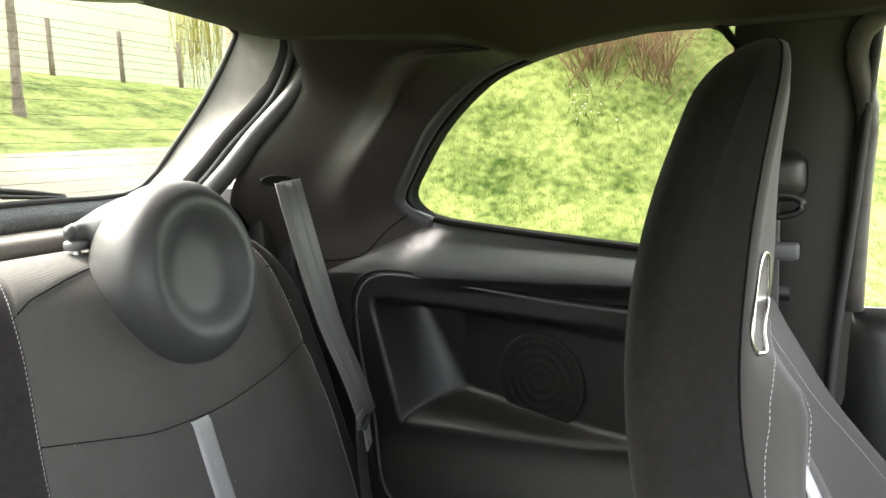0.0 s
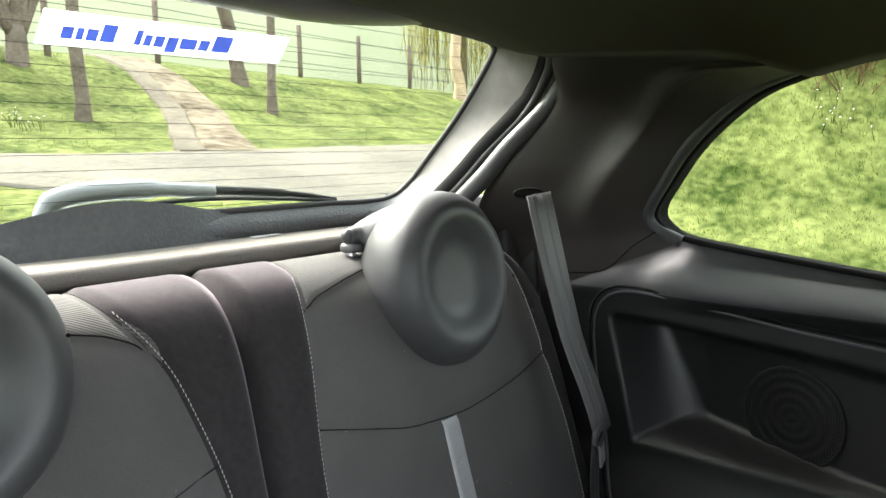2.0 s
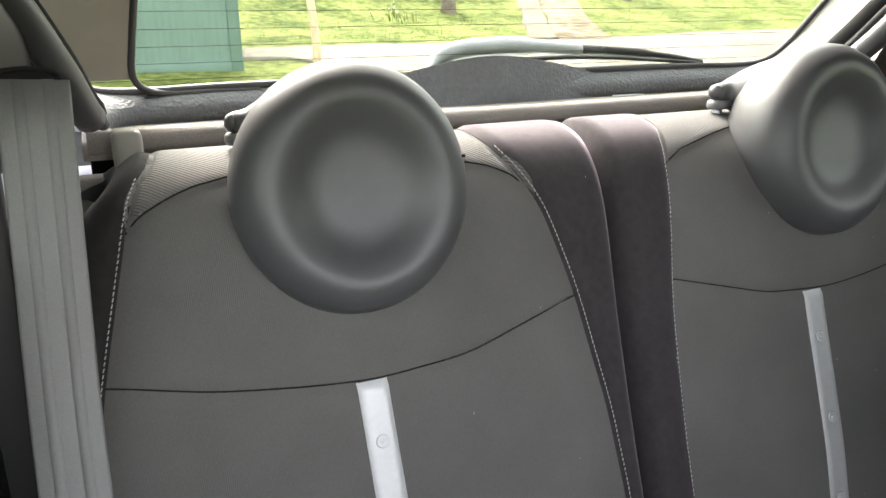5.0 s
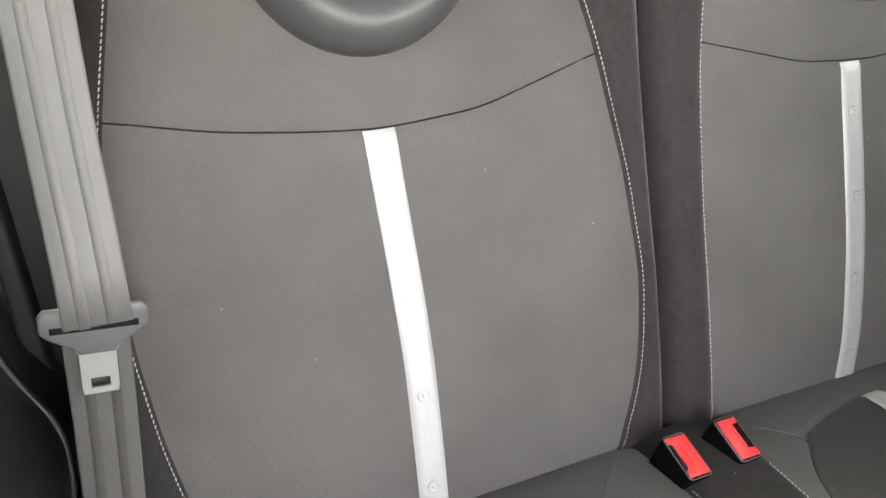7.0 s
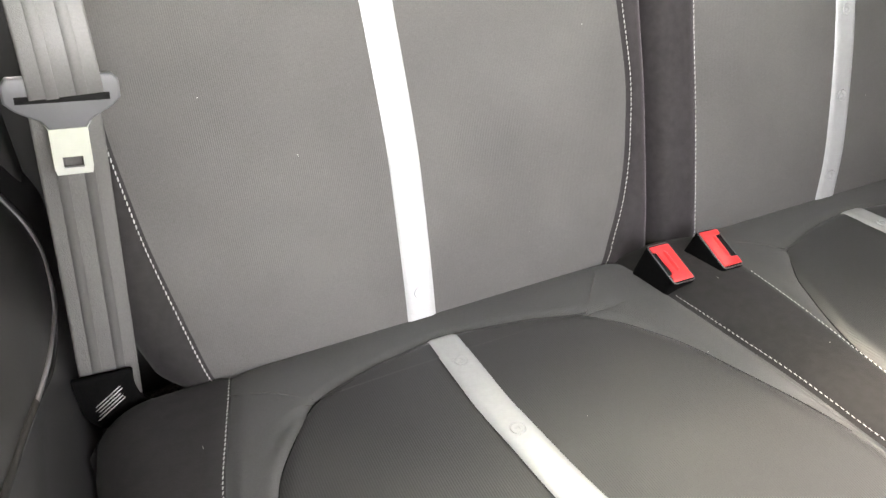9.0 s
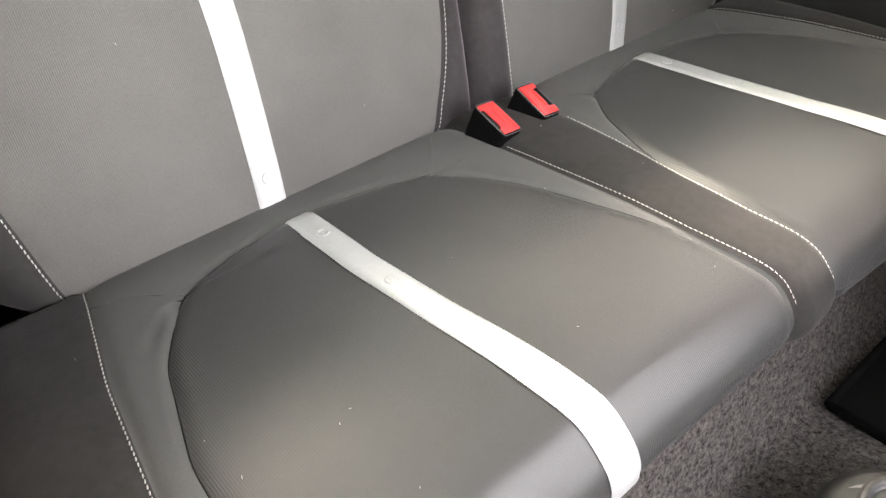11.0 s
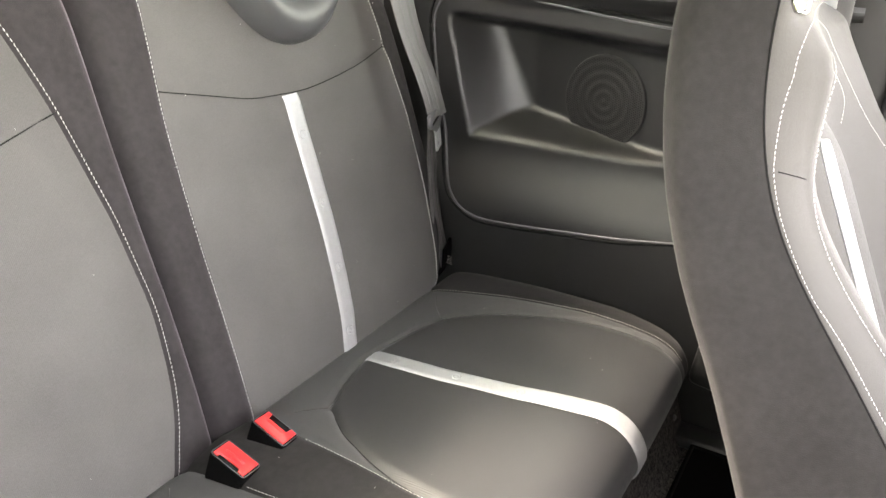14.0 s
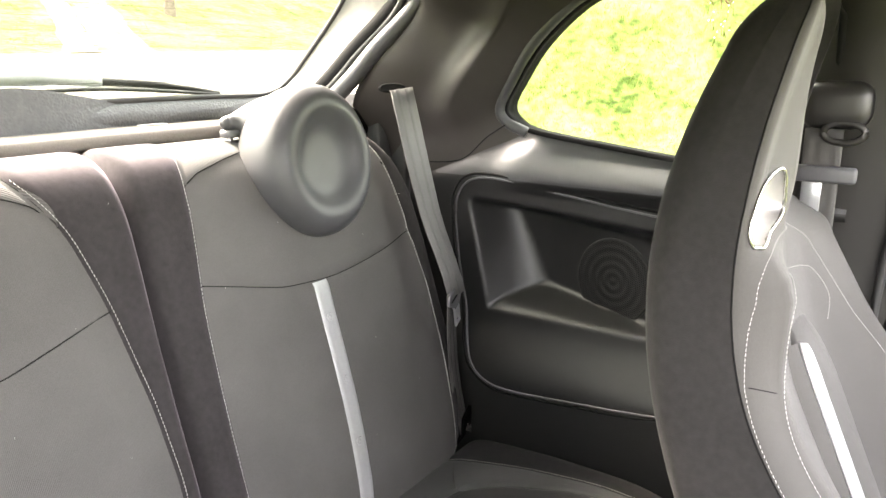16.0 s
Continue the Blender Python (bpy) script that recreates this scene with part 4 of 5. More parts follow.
FRONT_Y = smooth_table([(0.40, 0.06), (0.50, 0.09), (0.60, 0.125), (0.70, 0.175), (0.80, 0.245), (0.85, 0.283), (0.90, 0.312), (0.952, 0.329), (1.0, 0.338), (1.05, 0.339), (1.144, 0.332), (1.24, 0.316), (1.33, 0.295)], width=4)
HALF_W = smooth_table([(0.40, 0.25), (0.55, 0.27), (0.70, 0.262), (0.85, 0.25), (0.95, 0.246), (1.03, 0.238), (1.10, 0.222), (1.17, 0.197), (1.23, 0.170), (1.27, 0.145), (1.33, 0.11)], width=3)
SEAT_X = 0.365


BULGE = smooth_table([(0.40, 0.05), (0.70, 0.06), (0.85, 0.05), (0.94, 0.034), (1.0, 0.012), (1.04, 0.0), (1.34, 0.0)], width=3)
DISH = smooth_table([(0.40, 0.12), (0.60, 0.11), (0.70, 0.10), (0.765, 0.095), (0.80, 0.082), (0.90, 0.047), (0.96, 0.03), (1.02, 0.010), (1.06, -0.018), (1.12, -0.018), (1.20, -0.008), (1.34, -0.01)], width=3)
NEAR = smooth_table([(0.40, 0.04), (0.70, 0.042), (0.80, 0.026), (0.87, 0.021), (0.92, 0.020), (0.96, 0.029), (1.0, 0.038), (1.025, 0.036), (1.045, 0.012), (1.06, 0.0), (1.34, 0.0)], width=2)
HUMP = smooth_table([(0.40, 0.012), (0.85, 0.013), (0.95, 0.018), (1.05, 0.028), (1.15, 0.034), (1.34, 0.034)], width=3)
CACHE = {}


def seat_half(z, side=1):
    """Half the section at a height, from the middle of the back round the inner side to the middle of the front."""
    key = (round(z, 4), side)
    if key not in CACHE:
        w, yr, yf, b, d = (interp(t, z) for t in (HALF_W, REAR_Y, FRONT_Y, BULGE, DISH))
        yf = min(yf, yr - 0.03)
        if side > 0:
            nb = interp(NEAR, z)
            b, d = nb, d + nb - b
        close = max(0.0, 1 - ((z - 1.225) / 0.052) ** 2) ** 0.42 if z > 1.225 else 1.0
        hump = interp(HUMP, z)
        pts = [(0, yr + hump), (0.6 * w, yr + 0.010 + 0.65 * (hump - 0.012)), (0.88 * w, yr + 0.006 + 0.22 * (hump - 0.012)), (w - 0.006, yr - 0.006), (w, yr - 0.022), (w, (yr + yf) / 2), (w - 0.001, yf + 0.010), (w - 0.008, yf - 0.2 * b), (w - 0.028, yf - 0.75 * b),
               (w - 0.05, yf - b), (0.55 * w, yf - b + 0.45 * d), (0.3 * w, yf - b + 0.9 * d), (0, yf - b + d)]
        cy = (yr + yf) / 2
        pts = [(x * (0.45 + 0.55 * close), cy + (y - cy) * max(close, 0.03)) for x, y in pts]
        CACHE[key] = curve([(x, y, z) for x, y in pts], 5)
    return CACHE[key]


def swing(p, k=1.0):
    """The headrest's face falls back towards the door."""
    p.y += k * 0.25 * max(0.0, p.x - 0.26) * smoothstep((p.z - 1.0) / 0.06)
    return p


def seat_pt(a, z, side=1):
    """a from 0 in the middle of the back to 1 in the middle of the front; side 1 is the inner side."""
    line = seat_half(z, side)
    k = a * (len(line) - 1)
    i = min(int(k), len(line) - 2)
    p = line[i].lerp(line[i + 1], k - i)
    return swing(Vector((SEAT_X - side * p.x, p.y, p.z)), smoothstep((a - 0.38) / 0.12))


def on_front(x, z, lift=0.001):
    line = seat_half(z, 1 if x >= 0 else -1)
    ax = abs(x)
    for p, q in zip(line[32:], line[33:]):
        if q.x <= ax <= p.x:
            r = p.lerp(q, (p.x - ax) / max(1e-6, p.x - q.x))
            break
    else:
        r = line[-1] if ax < 0.01 else line[32]
    return swing(Vector((SEAT_X - x, r.y - lift, z)))


HOLE = [(0.217, 1.053), (0.222, 1.063), (0.216, 1.085), (0.198, 1.102), (0.155, 1.111), (0.137, 1.109), (0.129, 1.096), (0.124, 1.072), (0.138, 1.063), (0.168, 1.057), (0.198, 1.050)]


def in_hole(x, z):
    inside = False
    for (x0, z0), (x1, z1) in zip(HOLE, HOLE[1:] + HOLE[:1]):
        if (z0 > z) != (z1 > z) and x < x0 + (x1 - x0) * (z - z0) / (z1 - z0):
            inside = not inside
    return inside


def front_seat():
    ob = thing("front_car_seat", "grey fabric and suede front passenger seat with built-in headrest", "car seat")
    zs = np.r_[np.linspace(0.42, 0.9, 40), np.linspace(0.905, 1.225, 110), 1.225 + 0.0518 * np.sin(np.linspace(0.08, 1, 14) * math.pi / 2)].tolist()

    def strip(a0, a1, n, side):
        return sheet(lambda u, v: seat_pt(a0 + (a1 - a0) * u, float(np.interp(v * (len(zs) - 1), range(len(zs)), zs)), side), n, len(zs) - 1)
    A1 = 6.3 / 12
    part("side_bolster", strip(0, A1, 34, 1), SUEDE, ob, "dark suede side and back cover")
    near = strip(A1, 1, 90, 1)
    bmesh.ops.delete(near, geom=[f for f in near.faces if in_hole(SEAT_X - f.calc_center_median().x, f.calc_center_median().z)], context="FACES")
    part("front_cover", near, FABRIC_LIGHT, ob, "light grey woven front cover")
    part("front_cover", strip(A1, 1, 34, -1), FABRIC_LIGHT, ob, "light grey woven front cover")
    part("outer_bolster", strip(0, A1, 34, -1), SUEDE, ob)
    part("bolster_seam", tube([seat_pt(A1, z) for z in np.linspace(0.5, 1.274, 120).tolist()], 0.0009, 6), GROOVE, ob)
    thin = dict(length=0.003, gap=0.0014, width=0.0007)
    first = [(0.252, 0.60), (0.252, 0.70), (0.252, 0.756), (0.248, 0.808), (0.248, 0.851), (0.246, 0.886), (0.244, 0.923), (0.242, 0.946), (0.235, 0.985), (0.229, 1.008), (0.223, 1.026), (0.205, 1.041), (0.17, 1.048), (0.11, 1.050), (0.05, 1.046),
             (-0.03, 1.03), (-0.09, 1.005), (-0.118, 0.98), (-0.14, 0.945), (-0.158, 0.90), (-0.172, 0.859), (-0.18, 0.80), (-0.185, 0.70)]
    second = [(0.222, 0.60), (0.224, 0.72), (0.222, 0.80), (0.220, 0.849), (0.216, 0.892), (0.210, 0.924), (0.206, 0.95), (0.203, 0.985), (0.194, 1.006), (0.176, 1.018), (0.14, 1.016), (0.08, 1.0), (0.0, 0.985), (-0.06, 0.975), (-0.10, 0.962), (-0.12, 0.93), (-0.10, 0.90)]
    for name, line in (("arch_stitching", first), ("panel_stitching", second)):
        pts = [p for x, z, _ in curve([(x, z, 0) for x, z in line], 8) for p in [on_front(x, z, 0.0012)]]
        part(name, stitches(pts, (-0.5, -0.85, 0), **thin), THREAD, ob, "row of white thread stitches")
    part("cross_seam", tube([on_front(0.240 - 0.004 * k, 0.938 - 0.0016 * k, 0.0) for k in range(7)], 0.0005, 6), GROOVE, ob)

    # padded insert with a white stripe along its inner edge
    def pillow(u, v):
        z = 0.56 + 0.372 * v
        end = math.sqrt(max(0.0, 1 - max(0.0, (v - 0.80) / 0.20) ** 2))
        x = 0.365 + (u * 2 - 1) * 0.064 * (0.25 + 0.75 * end)
        return Vector((x, 0.326 + 0.44 * (z - 0.924) - 0.024 * math.sin(math.pi * (0.08 + 0.84 * u)) ** 0.7 * (0.15 + 0.85 * end) + (0.016 if u in (0, 1) or v == 1 else 0), z))
    part("insert", sheet(pillow, 24, 50), FABRIC_LIGHT, ob, "padded fabric insert")

    def band(u, v):
        z = 0.56 + 0.362 * v
        w = 0.016 * math.sqrt(max(0.02, 1 - max(0.0, (v - 0.9) / 0.1) ** 2))
        return Vector((0.303 + w * u + 0.004 * max(0.0, (v - 0.85) / 0.15) ** 2, 0.311 + 0.44 * (z - 0.924) - 0.0085 * u - (0.001 if 0 < u < 1 else 0), z))
    part("stripe", sheet(band, 4, 40, 0.002), WHITE, ob, "silver-white vinyl stripe")
    part("insert_edge", sheet(lambda u, v: Vector((0.3035 - 0.045 * u, 0.312 + 0.44 * (0.362 * v - 0.364) + 0.035 * u ** 1.3, 0.56 + 0.362 * v)), 6, 30), FABRIC_LIGHT, ob)
    # bright metal lining of the opening under the headrest
    ring = curve([on_front(x, z, 0.001) for x, z in HOLE + HOLE[:1]], 6)
    bez = part("opening_bezel", tube(ring, 0.0016, 8), CHROME, ob, "bright metal edge of the headrest opening")
    mid = sum(ring[:-1], Vector()) / (len(ring) - 1)
    rings = [[p.lerp(mid, k) + Vector((0.10 * d, d, 0)) for p in ring[:-1]] for k, d in ((0.0, 0.0), (0.06, 0.010), (0.22, 0.019), (0.5, 0.024), (0.8, 0.026), (0.99, 0.026))]
    part("opening_lining", loft(rings, caps=False), CHROME_SOFT, bez, "brushed metal lining")
    # seat base with its recliner knob
    part("seat_base", box(SEAT_X, -0.08, 0.46, 0.50, 0.46, 0.16, 0.05, 4), SUEDE, ob)
    m = pose(0.098, 0.205, 0.478, 0, -90, 0)
    knob = part("recliner_knob", lathe([(0.0, -0.03), (0.052, -0.03), (0.055, -0.01), (0.054, 0.012), (0.051, 0.017), (0.045, 0.022), (0.030, 0.028), (0.014, 0.030), (0.0, 0.0305)], m, 40), KNOB, ob, "round grey recliner knob")
    for k in range(16):
        a = k * math.tau / 16
        part("grip_rib", box(0.098 + 0.003, 0.205 + 0.0545 * math.sin(a), 0.478 + 0.0545 * math.cos(a), 0.026, 0.013, 0.004, 0.0015, 1, (-math.degrees(a), 0, 0)), GREY_PL if k % 2 else KNOB, knob)
    part("side_cover", box(0.116, 0.11, 0.43, 0.02, 0.26, 0.09, 0.009, 3), RUBBER_MAT, ob)
    return ob


KNOB = mat("knob_plastic", (0.024, 0.021, 0.0185), 0.45, var=0.08, scale=60, bump=0.1, bump_scale=900)
FABRIC_LIGHT = mat("light_woven_fabric", (0.056, 0.0535, 0.05), 0.8, var=0.14, scale=1100, bump=0.3, bump_scale=1300, spec=0.3, sheen=0.12)
front_seat()


# ---- centre console end with cup holder ----
def console():
    ob = thing("centre_console", "black centre console end with cup holder between the front seats", "console")
    rings = []
    for z, g in ((0.30, 1.0), (0.345, 1.0), (0.382, 0.97), (0.399, 0.90), (0.405, 0.80)):
        rings.append([Vector((-0.055 + 0.088 * g * math.copysign(abs(math.cos(a)) ** 0.7, math.cos(a)), 0.17 + (0.197 - 0.088 * (1 - g)) * math.copysign(abs(math.sin(a)) ** 0.75, math.sin(a)), z)) for a in np.linspace(0, math.tau, 57)[:-1].tolist()])
    part("body", loft(rings), PLASTIC, ob)
    m = pose(-0.042, 0.292, 0.4055)
    part("cup_holder", lathe([(0.043, -0.002), (0.047, 0.004), (0.043, 0.0065), (0.039, 0.004), (0.037, -0.001), (0.0, -0.0005)], m, 40), PLASTIC, ob)
    part("holder_base", lathe([(0.022, -0.001), (0.022, 0.004), (0.018, 0.006), (0.0, 0.0055)], m, 32), GREY_PL, ob, "grey round base of the cup holder")
    # thin grey tube stands in for the reflection along the console edge
    part("edge_glint", tube(curve([(-0.085, 0.350, 0.399), (-0.045, 0.345, 0.403), (-0.005, 0.30, 0.405), (0.012, 0.22, 0.405), (0.015, 0.05, 0.405)], 8), 0.0022, 8), GREY_PL, ob, "grey strip in place of the edge's reflection")
    return ob


console()


# ---- seat belts and buckles ----
def ribbon(pts, across, width, thick=0.0014, bm=None):
    rings = []
    pts = [Vector(p) for p in pts]
    for i, p in enumerate(pts):
        t = (pts[min(i + 1, len(pts) - 1)] - pts[max(i - 1, 0)]).normalized()
        a = across[i] if isinstance(across, list) else across
        a = Vector(a)
        a = (a - t * a.dot(t)).normalized()
        n = a.cross(t).normalized()
        prof = [(-0.5, 0.3), (-0.46, 0.9), (-0.3, 0.9), (-0.28, 0.8), (-0.12, 0.8), (-0.10, 0.95), (0.10, 0.95), (0.12, 0.8), (0.28, 0.8), (0.3, 0.9), (0.46, 0.9), (0.5, 0.3), (0.5, -0.3), (0.46, -0.9), (-0.46, -0.9), (-0.5, -0.3)]
        rings.append([p + a * width * u + n * thick * v for u, v in prof])
    return loft(rings, bm=bm)


def belt(s):
    ob = thing("seat_belt", "grey woven rear seat belt with black tongue and steel tip", "seat belt", "rear seat belts")
    if s < 0:
        top, tong, foot = Vector((-0.508, 0.93, 1.168)), Vector((-0.524, 0.866, 0.812)), Vector((-0.556, 0.860, 0.548))
        across = Vector((1, 0.05, 0))
    else:
        top, tong, foot = Vector((0.468, 0.942, 1.163)), Vector((0.486, 0.858, 0.834)), Vector((0.548, 0.872, 0.56))
        across = Vector((0.95, -0.25, 0))
    fwd = Vector((-0.25 * s, -0.95, 0)) * 0.0125
    up = [top.lerp(tong, k / 10) + Vector((0, 0.004 * math.sin(math.pi * k / 10), 0)) + fwd * smoothstep((k - 6) / 3) for k in range(11)]
    end = across if s < 0 else Vector((0.99, -0.06, 0))
    turns = [across.lerp(end, smoothstep((k - 2) / 8)).normalized() for k in range(11)]
    part("webbing", ribbon(up, turns, 0.046), WEBBING, ob, "ribbed grey webbing")
    for e in (-1, 1):
        part("woven_band", ribbon([p + fwd * 0.10 + w * 0.0092 * e for p, w in zip(up, turns)], turns, 0.0075, 0.0006), WEBBING_BAND, ob, "darker woven band")
    across = end if s < 0 else Vector((0.9, 0.25, 0))
    dn = [tong.lerp(foot, k / 8) + Vector((0, 0.010 * math.sin(math.pi * k / 8), 0)) for k in range(9)]
    # below the tongue the shade is put into the webbing's colour
    part("lower_webbing", ribbon(dn, across + Vector((0, 0, 0.02)), 0.046), WEBBING_SHADED, ob, "ribbed grey webbing")
    for e in (-1, 1):
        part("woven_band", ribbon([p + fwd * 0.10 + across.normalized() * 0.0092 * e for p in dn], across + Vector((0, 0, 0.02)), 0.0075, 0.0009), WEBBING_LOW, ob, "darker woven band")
    # tongue
    d = (foot - tong).normalized()
    a = (across - d * across.dot(d)).normalized()
    n = a.cross(d).normalized()
    if n.y > 0:
        n = -n
    m = Matrix((( a.x, -d.x, n.x, 0), (a.y, -d.y, n.y, 0), (a.z, -d.z, n.z, 0), (0, 0, 0, 1)))
    m = Matrix.Translation(tong + n * 0.002) @ m
    out = [(-0.036, 0.008), (-0.032, 0.013), (0.032, 0.013), (0.036, 0.008), (0.036, -0.004), (0.030, -0.010), (0.016, -0.018), (0.012, -0.024), (-0.012, -0.024), (-0.016, -0.018), (-0.030, -0.010), (-0.036, -0.004)]
    body = part("tongue", prism(out, m, 0.007, 0.002), GREY_PL, ob, "black plastic tongue")
    part("slot", prism([(-0.029, 0.0005), (0.029, 0.0005), (0.029, -0.0045), (-0.029, -0.0045)], m @ Matrix.Translation((0, 0, 0.0066)), 0.0008), GROOVE, body)
    tip = bmesh.new()
    for o in ([(-0.0125, -0.022), (0.0125, -0.022), (0.0125, -0.0445), (-0.0125, -0.0445)], [(-0.0125, -0.0445), (-0.0065, -0.0445), (-0.0065, -0.0525), (-0.0125, -0.0525)], [(0.0065, -0.0445), (0.0125, -0.0445), (0.0125, -0.0525), (0.0065, -0.0525)],
              [(-0.0125, -0.0525), (0.0125, -0.0525), (0.0115, -0.0575), (-0.0115, -0.0575)], [(-0.018, -0.014), (-0.014, -0.014), (-0.010, -0.024), (-0.0125, -0.024)], [(0.018, -0.014), (0.0125, -0.024), (0.010, -0.024), (0.014, -0.014)]):
        prism(o, m @ Matrix.Translation((0, 0, 0.0025)), 0.0028, bm=tip)
    part("latch_plate", tip, STEEL, body, "bright steel latch plate", smooth=False)
    # slot in the pillar through which the belt leaves
    loop = [top + Vector((0.021 * math.cos(a) - 0.006, 0.014 - 0.010 * s * math.cos(a), 0.001 + 0.006 * math.sin(a))) for a in np.linspace(0, math.tau, 25).tolist()]
    guide = tube(loop, 0.002, 8)
    guide.faces.new([guide.verts.new(p) for p in loop[:-1]])
    part("guide", guide, GROOVE, ob, "black belt guide in the pillar trim")
    fold = [foot + Vector((0.002 * s, -0.004, 0.03)), foot + Vector((0.004 * s, -0.003, 0.012)), foot + Vector((0.002 * s, -0.001, -0.006)), foot + Vector((-0.004 * s, 0.004, -0.022)), foot + Vector((-0.012 * s, 0.014, -0.036))]
    anchor = part("anchor", ribbon(curve(fold, 4), across + Vector((0, 0, -0.12 * s)), 0.047, 0.003), RUBBER_MAT, ob, "black folded end of the belt with a small printed label")
    for k in range(5):
        part("print_line", box(foot.x + 0.003 * s, foot.y - 0.0062, foot.z - 0.006 + 0.0034 * k, 0.030 - 0.003 * (k % 3), 0.0005, 0.0006, 0, 1, (0, 34 * s, 0)), THREAD_DIM, anchor)
    return ob


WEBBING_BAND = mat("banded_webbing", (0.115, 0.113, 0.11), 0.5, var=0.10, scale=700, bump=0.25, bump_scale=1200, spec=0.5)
# lower rear webbing is the same weave, darkened for the light falling off
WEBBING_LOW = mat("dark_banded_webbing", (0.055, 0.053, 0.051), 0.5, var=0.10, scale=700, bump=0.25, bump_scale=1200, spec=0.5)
WEBBING_SHADED = mat("shaded_webbing", (0.085, 0.083, 0.08), 0.55, var=0.12, scale=700, bump=0.5, bump_scale=900, spec=0.4)
belt(-1)
belt(1)


def rounded(hx, hy, r, n=4):
    """The outline of a rectangle with rounded corners."""
    out = []
    for cx, cy, a0 in ((hx - r, hy - r, 0), (-hx + r, hy - r, 90), (-hx + r, -hy + r, 180), (hx - r, -hy + r, 270)):
        out += [(cx + r * math.cos(radians(a0 + 90 * k / n)), cy + r * math.sin(radians(a0 + 90 * k / n))) for k in range(n + 1)]
    return out


def buckle(x, y, z, turn, tip, lean, side):
    """side: on which long edge the slot lies."""
    ob = thing("belt_buckle", "black seat belt buckle with red press button between the seats", "belt buckle", "rear buckles")
    m = pose(x, y, z, tip, lean, turn)
    rings = [[m @ Vector((px * g, py * g + dy, h)) for px, py in rounded(0.0150, 0.0245, 0.004)] for h, g, dy in ((-0.060, 0.86, -0.004), (-0.030, 0.95, -0.001), (-0.006, 1.0, 0), (-0.0015, 1.0, 0), (0.0, 0.965, 0), (-0.0012, 0.92, 0))]
    body = part("housing", loft(rings), RUBBER_MAT, ob)
    part("rim", tube([m @ Vector((px, py, 0.0)) for px, py in rounded(0.0144, 0.0239, 0.0036) + [(0.0144, 0.0203)]], 0.0006, 6), GREY_PL, body, "thin grey edge")
    near = 0.0042 if side > 0 else 0.0086
    edge = [(-0.0128, -0.0218), (0.0128, -0.0218), (0.0128, -0.0135), (near, -0.0125), (near, 0.0145), (0.0128, 0.0155), (0.0128, 0.0218), (-0.0128, 0.0218)]
    button = part("button", prism([(px * side, py) for px, py in (edge if side > 0 else edge[::-1])], m @ Matrix.Translation((0, 0, -0.0010)), 0.0030, 0.0012), RED, ob, "red press button")
    part("ridge", tube([m @ Vector((0.0006 * side, py, 0.0018)) for py in (-0.012, -0.009, 0.011, 0.014)], [0.0012, 0.0022, 0.0022, 0.0012], 8), RED, button)
    part("slot", prism([(px * side, py) for px, py in ((near + 0.0002, -0.0125), (0.0126, -0.0132), (0.0126, 0.0152), (near + 0.0002, 0.0142))][::side], m @ Matrix.Translation((0, 0, -0.0008)), 0.0006), GROOVE, body)
    return ob


buckle(-0.036, 0.784, 0.575, 6, 22, 8, -1)
buckle(0.028, 0.786, 0.573, 6, 24, 8, 1)


# ---- right-hand door pillar and front belt beyond the front seat ----
PILLAR_GREY = mat("door_pillar_plastic", (0.013, 0.012, 0.0105), 0.5, var=0.08, scale=30, bump=0.15, bump_scale=900, spec=0.4, kind="grain")


def door_pillar(s):
    ob = thing("wall_pillar_right" if s > 0 else "wall_pillar_left", "grey plastic door pillar trim", "pillar", kind="structure")
    part("trim", sheet(lambda u, v: Vector((s * (0.625 - 0.015 * math.sin(math.pi * u) - 0.05 * max(0, v - 0.55)), (0.225 + 0.045 * (1 - v)) + 0.15 * u, 0.34 + 1.0 * v)), 12, 30), PILLAR_GREY, ob)
    part("door_gap", tube(curve([(s * 0.615, 0.268, 0.62), (s * 0.61, 0.262, 0.90), (s * 0.60, 0.245, 1.10), (s * 0.585, 0.225, 1.33)], 8), 0.006, 8), SEAL, ob)
    return ob


door_pillar(1)

PLASTIC_DOME = mat("smooth_dark_plastic", (0.022, 0.021, 0.02), 0.42, var=0.06, scale=60, bump=0.1, bump_scale=900)


def front_belt():
    ob = thing("front_seat_belt", "black front seat belt with height adjuster on the door pillar", "seat belt")
    part("adjuster", box(0.588, 0.335, 1.150, 0.035, 0.085, 0.062, 0.022, 5), PLASTIC_DOME, ob)
    part("loop", tube([Vector((0.578, 0.322 + 0.024 * math.cos(a), 1.116 + 0.013 * math.sin(a))) for a in np.linspace(0, math.tau, 24).tolist()], 0.0045, 8), PLASTIC_DOME, ob)
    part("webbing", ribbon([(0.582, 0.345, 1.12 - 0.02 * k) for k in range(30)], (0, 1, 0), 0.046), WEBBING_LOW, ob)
    part("tongue", box(0.575, 0.338, 1.062, 0.012, 0.075, 0.022, 0.005, 2), GREY_PL, ob)
    part("latch_plate", box(0.575, 0.352, 1.035, 0.004, 0.024, 0.045, 0.001, 1), STEEL, ob)
    return ob


front_belt()


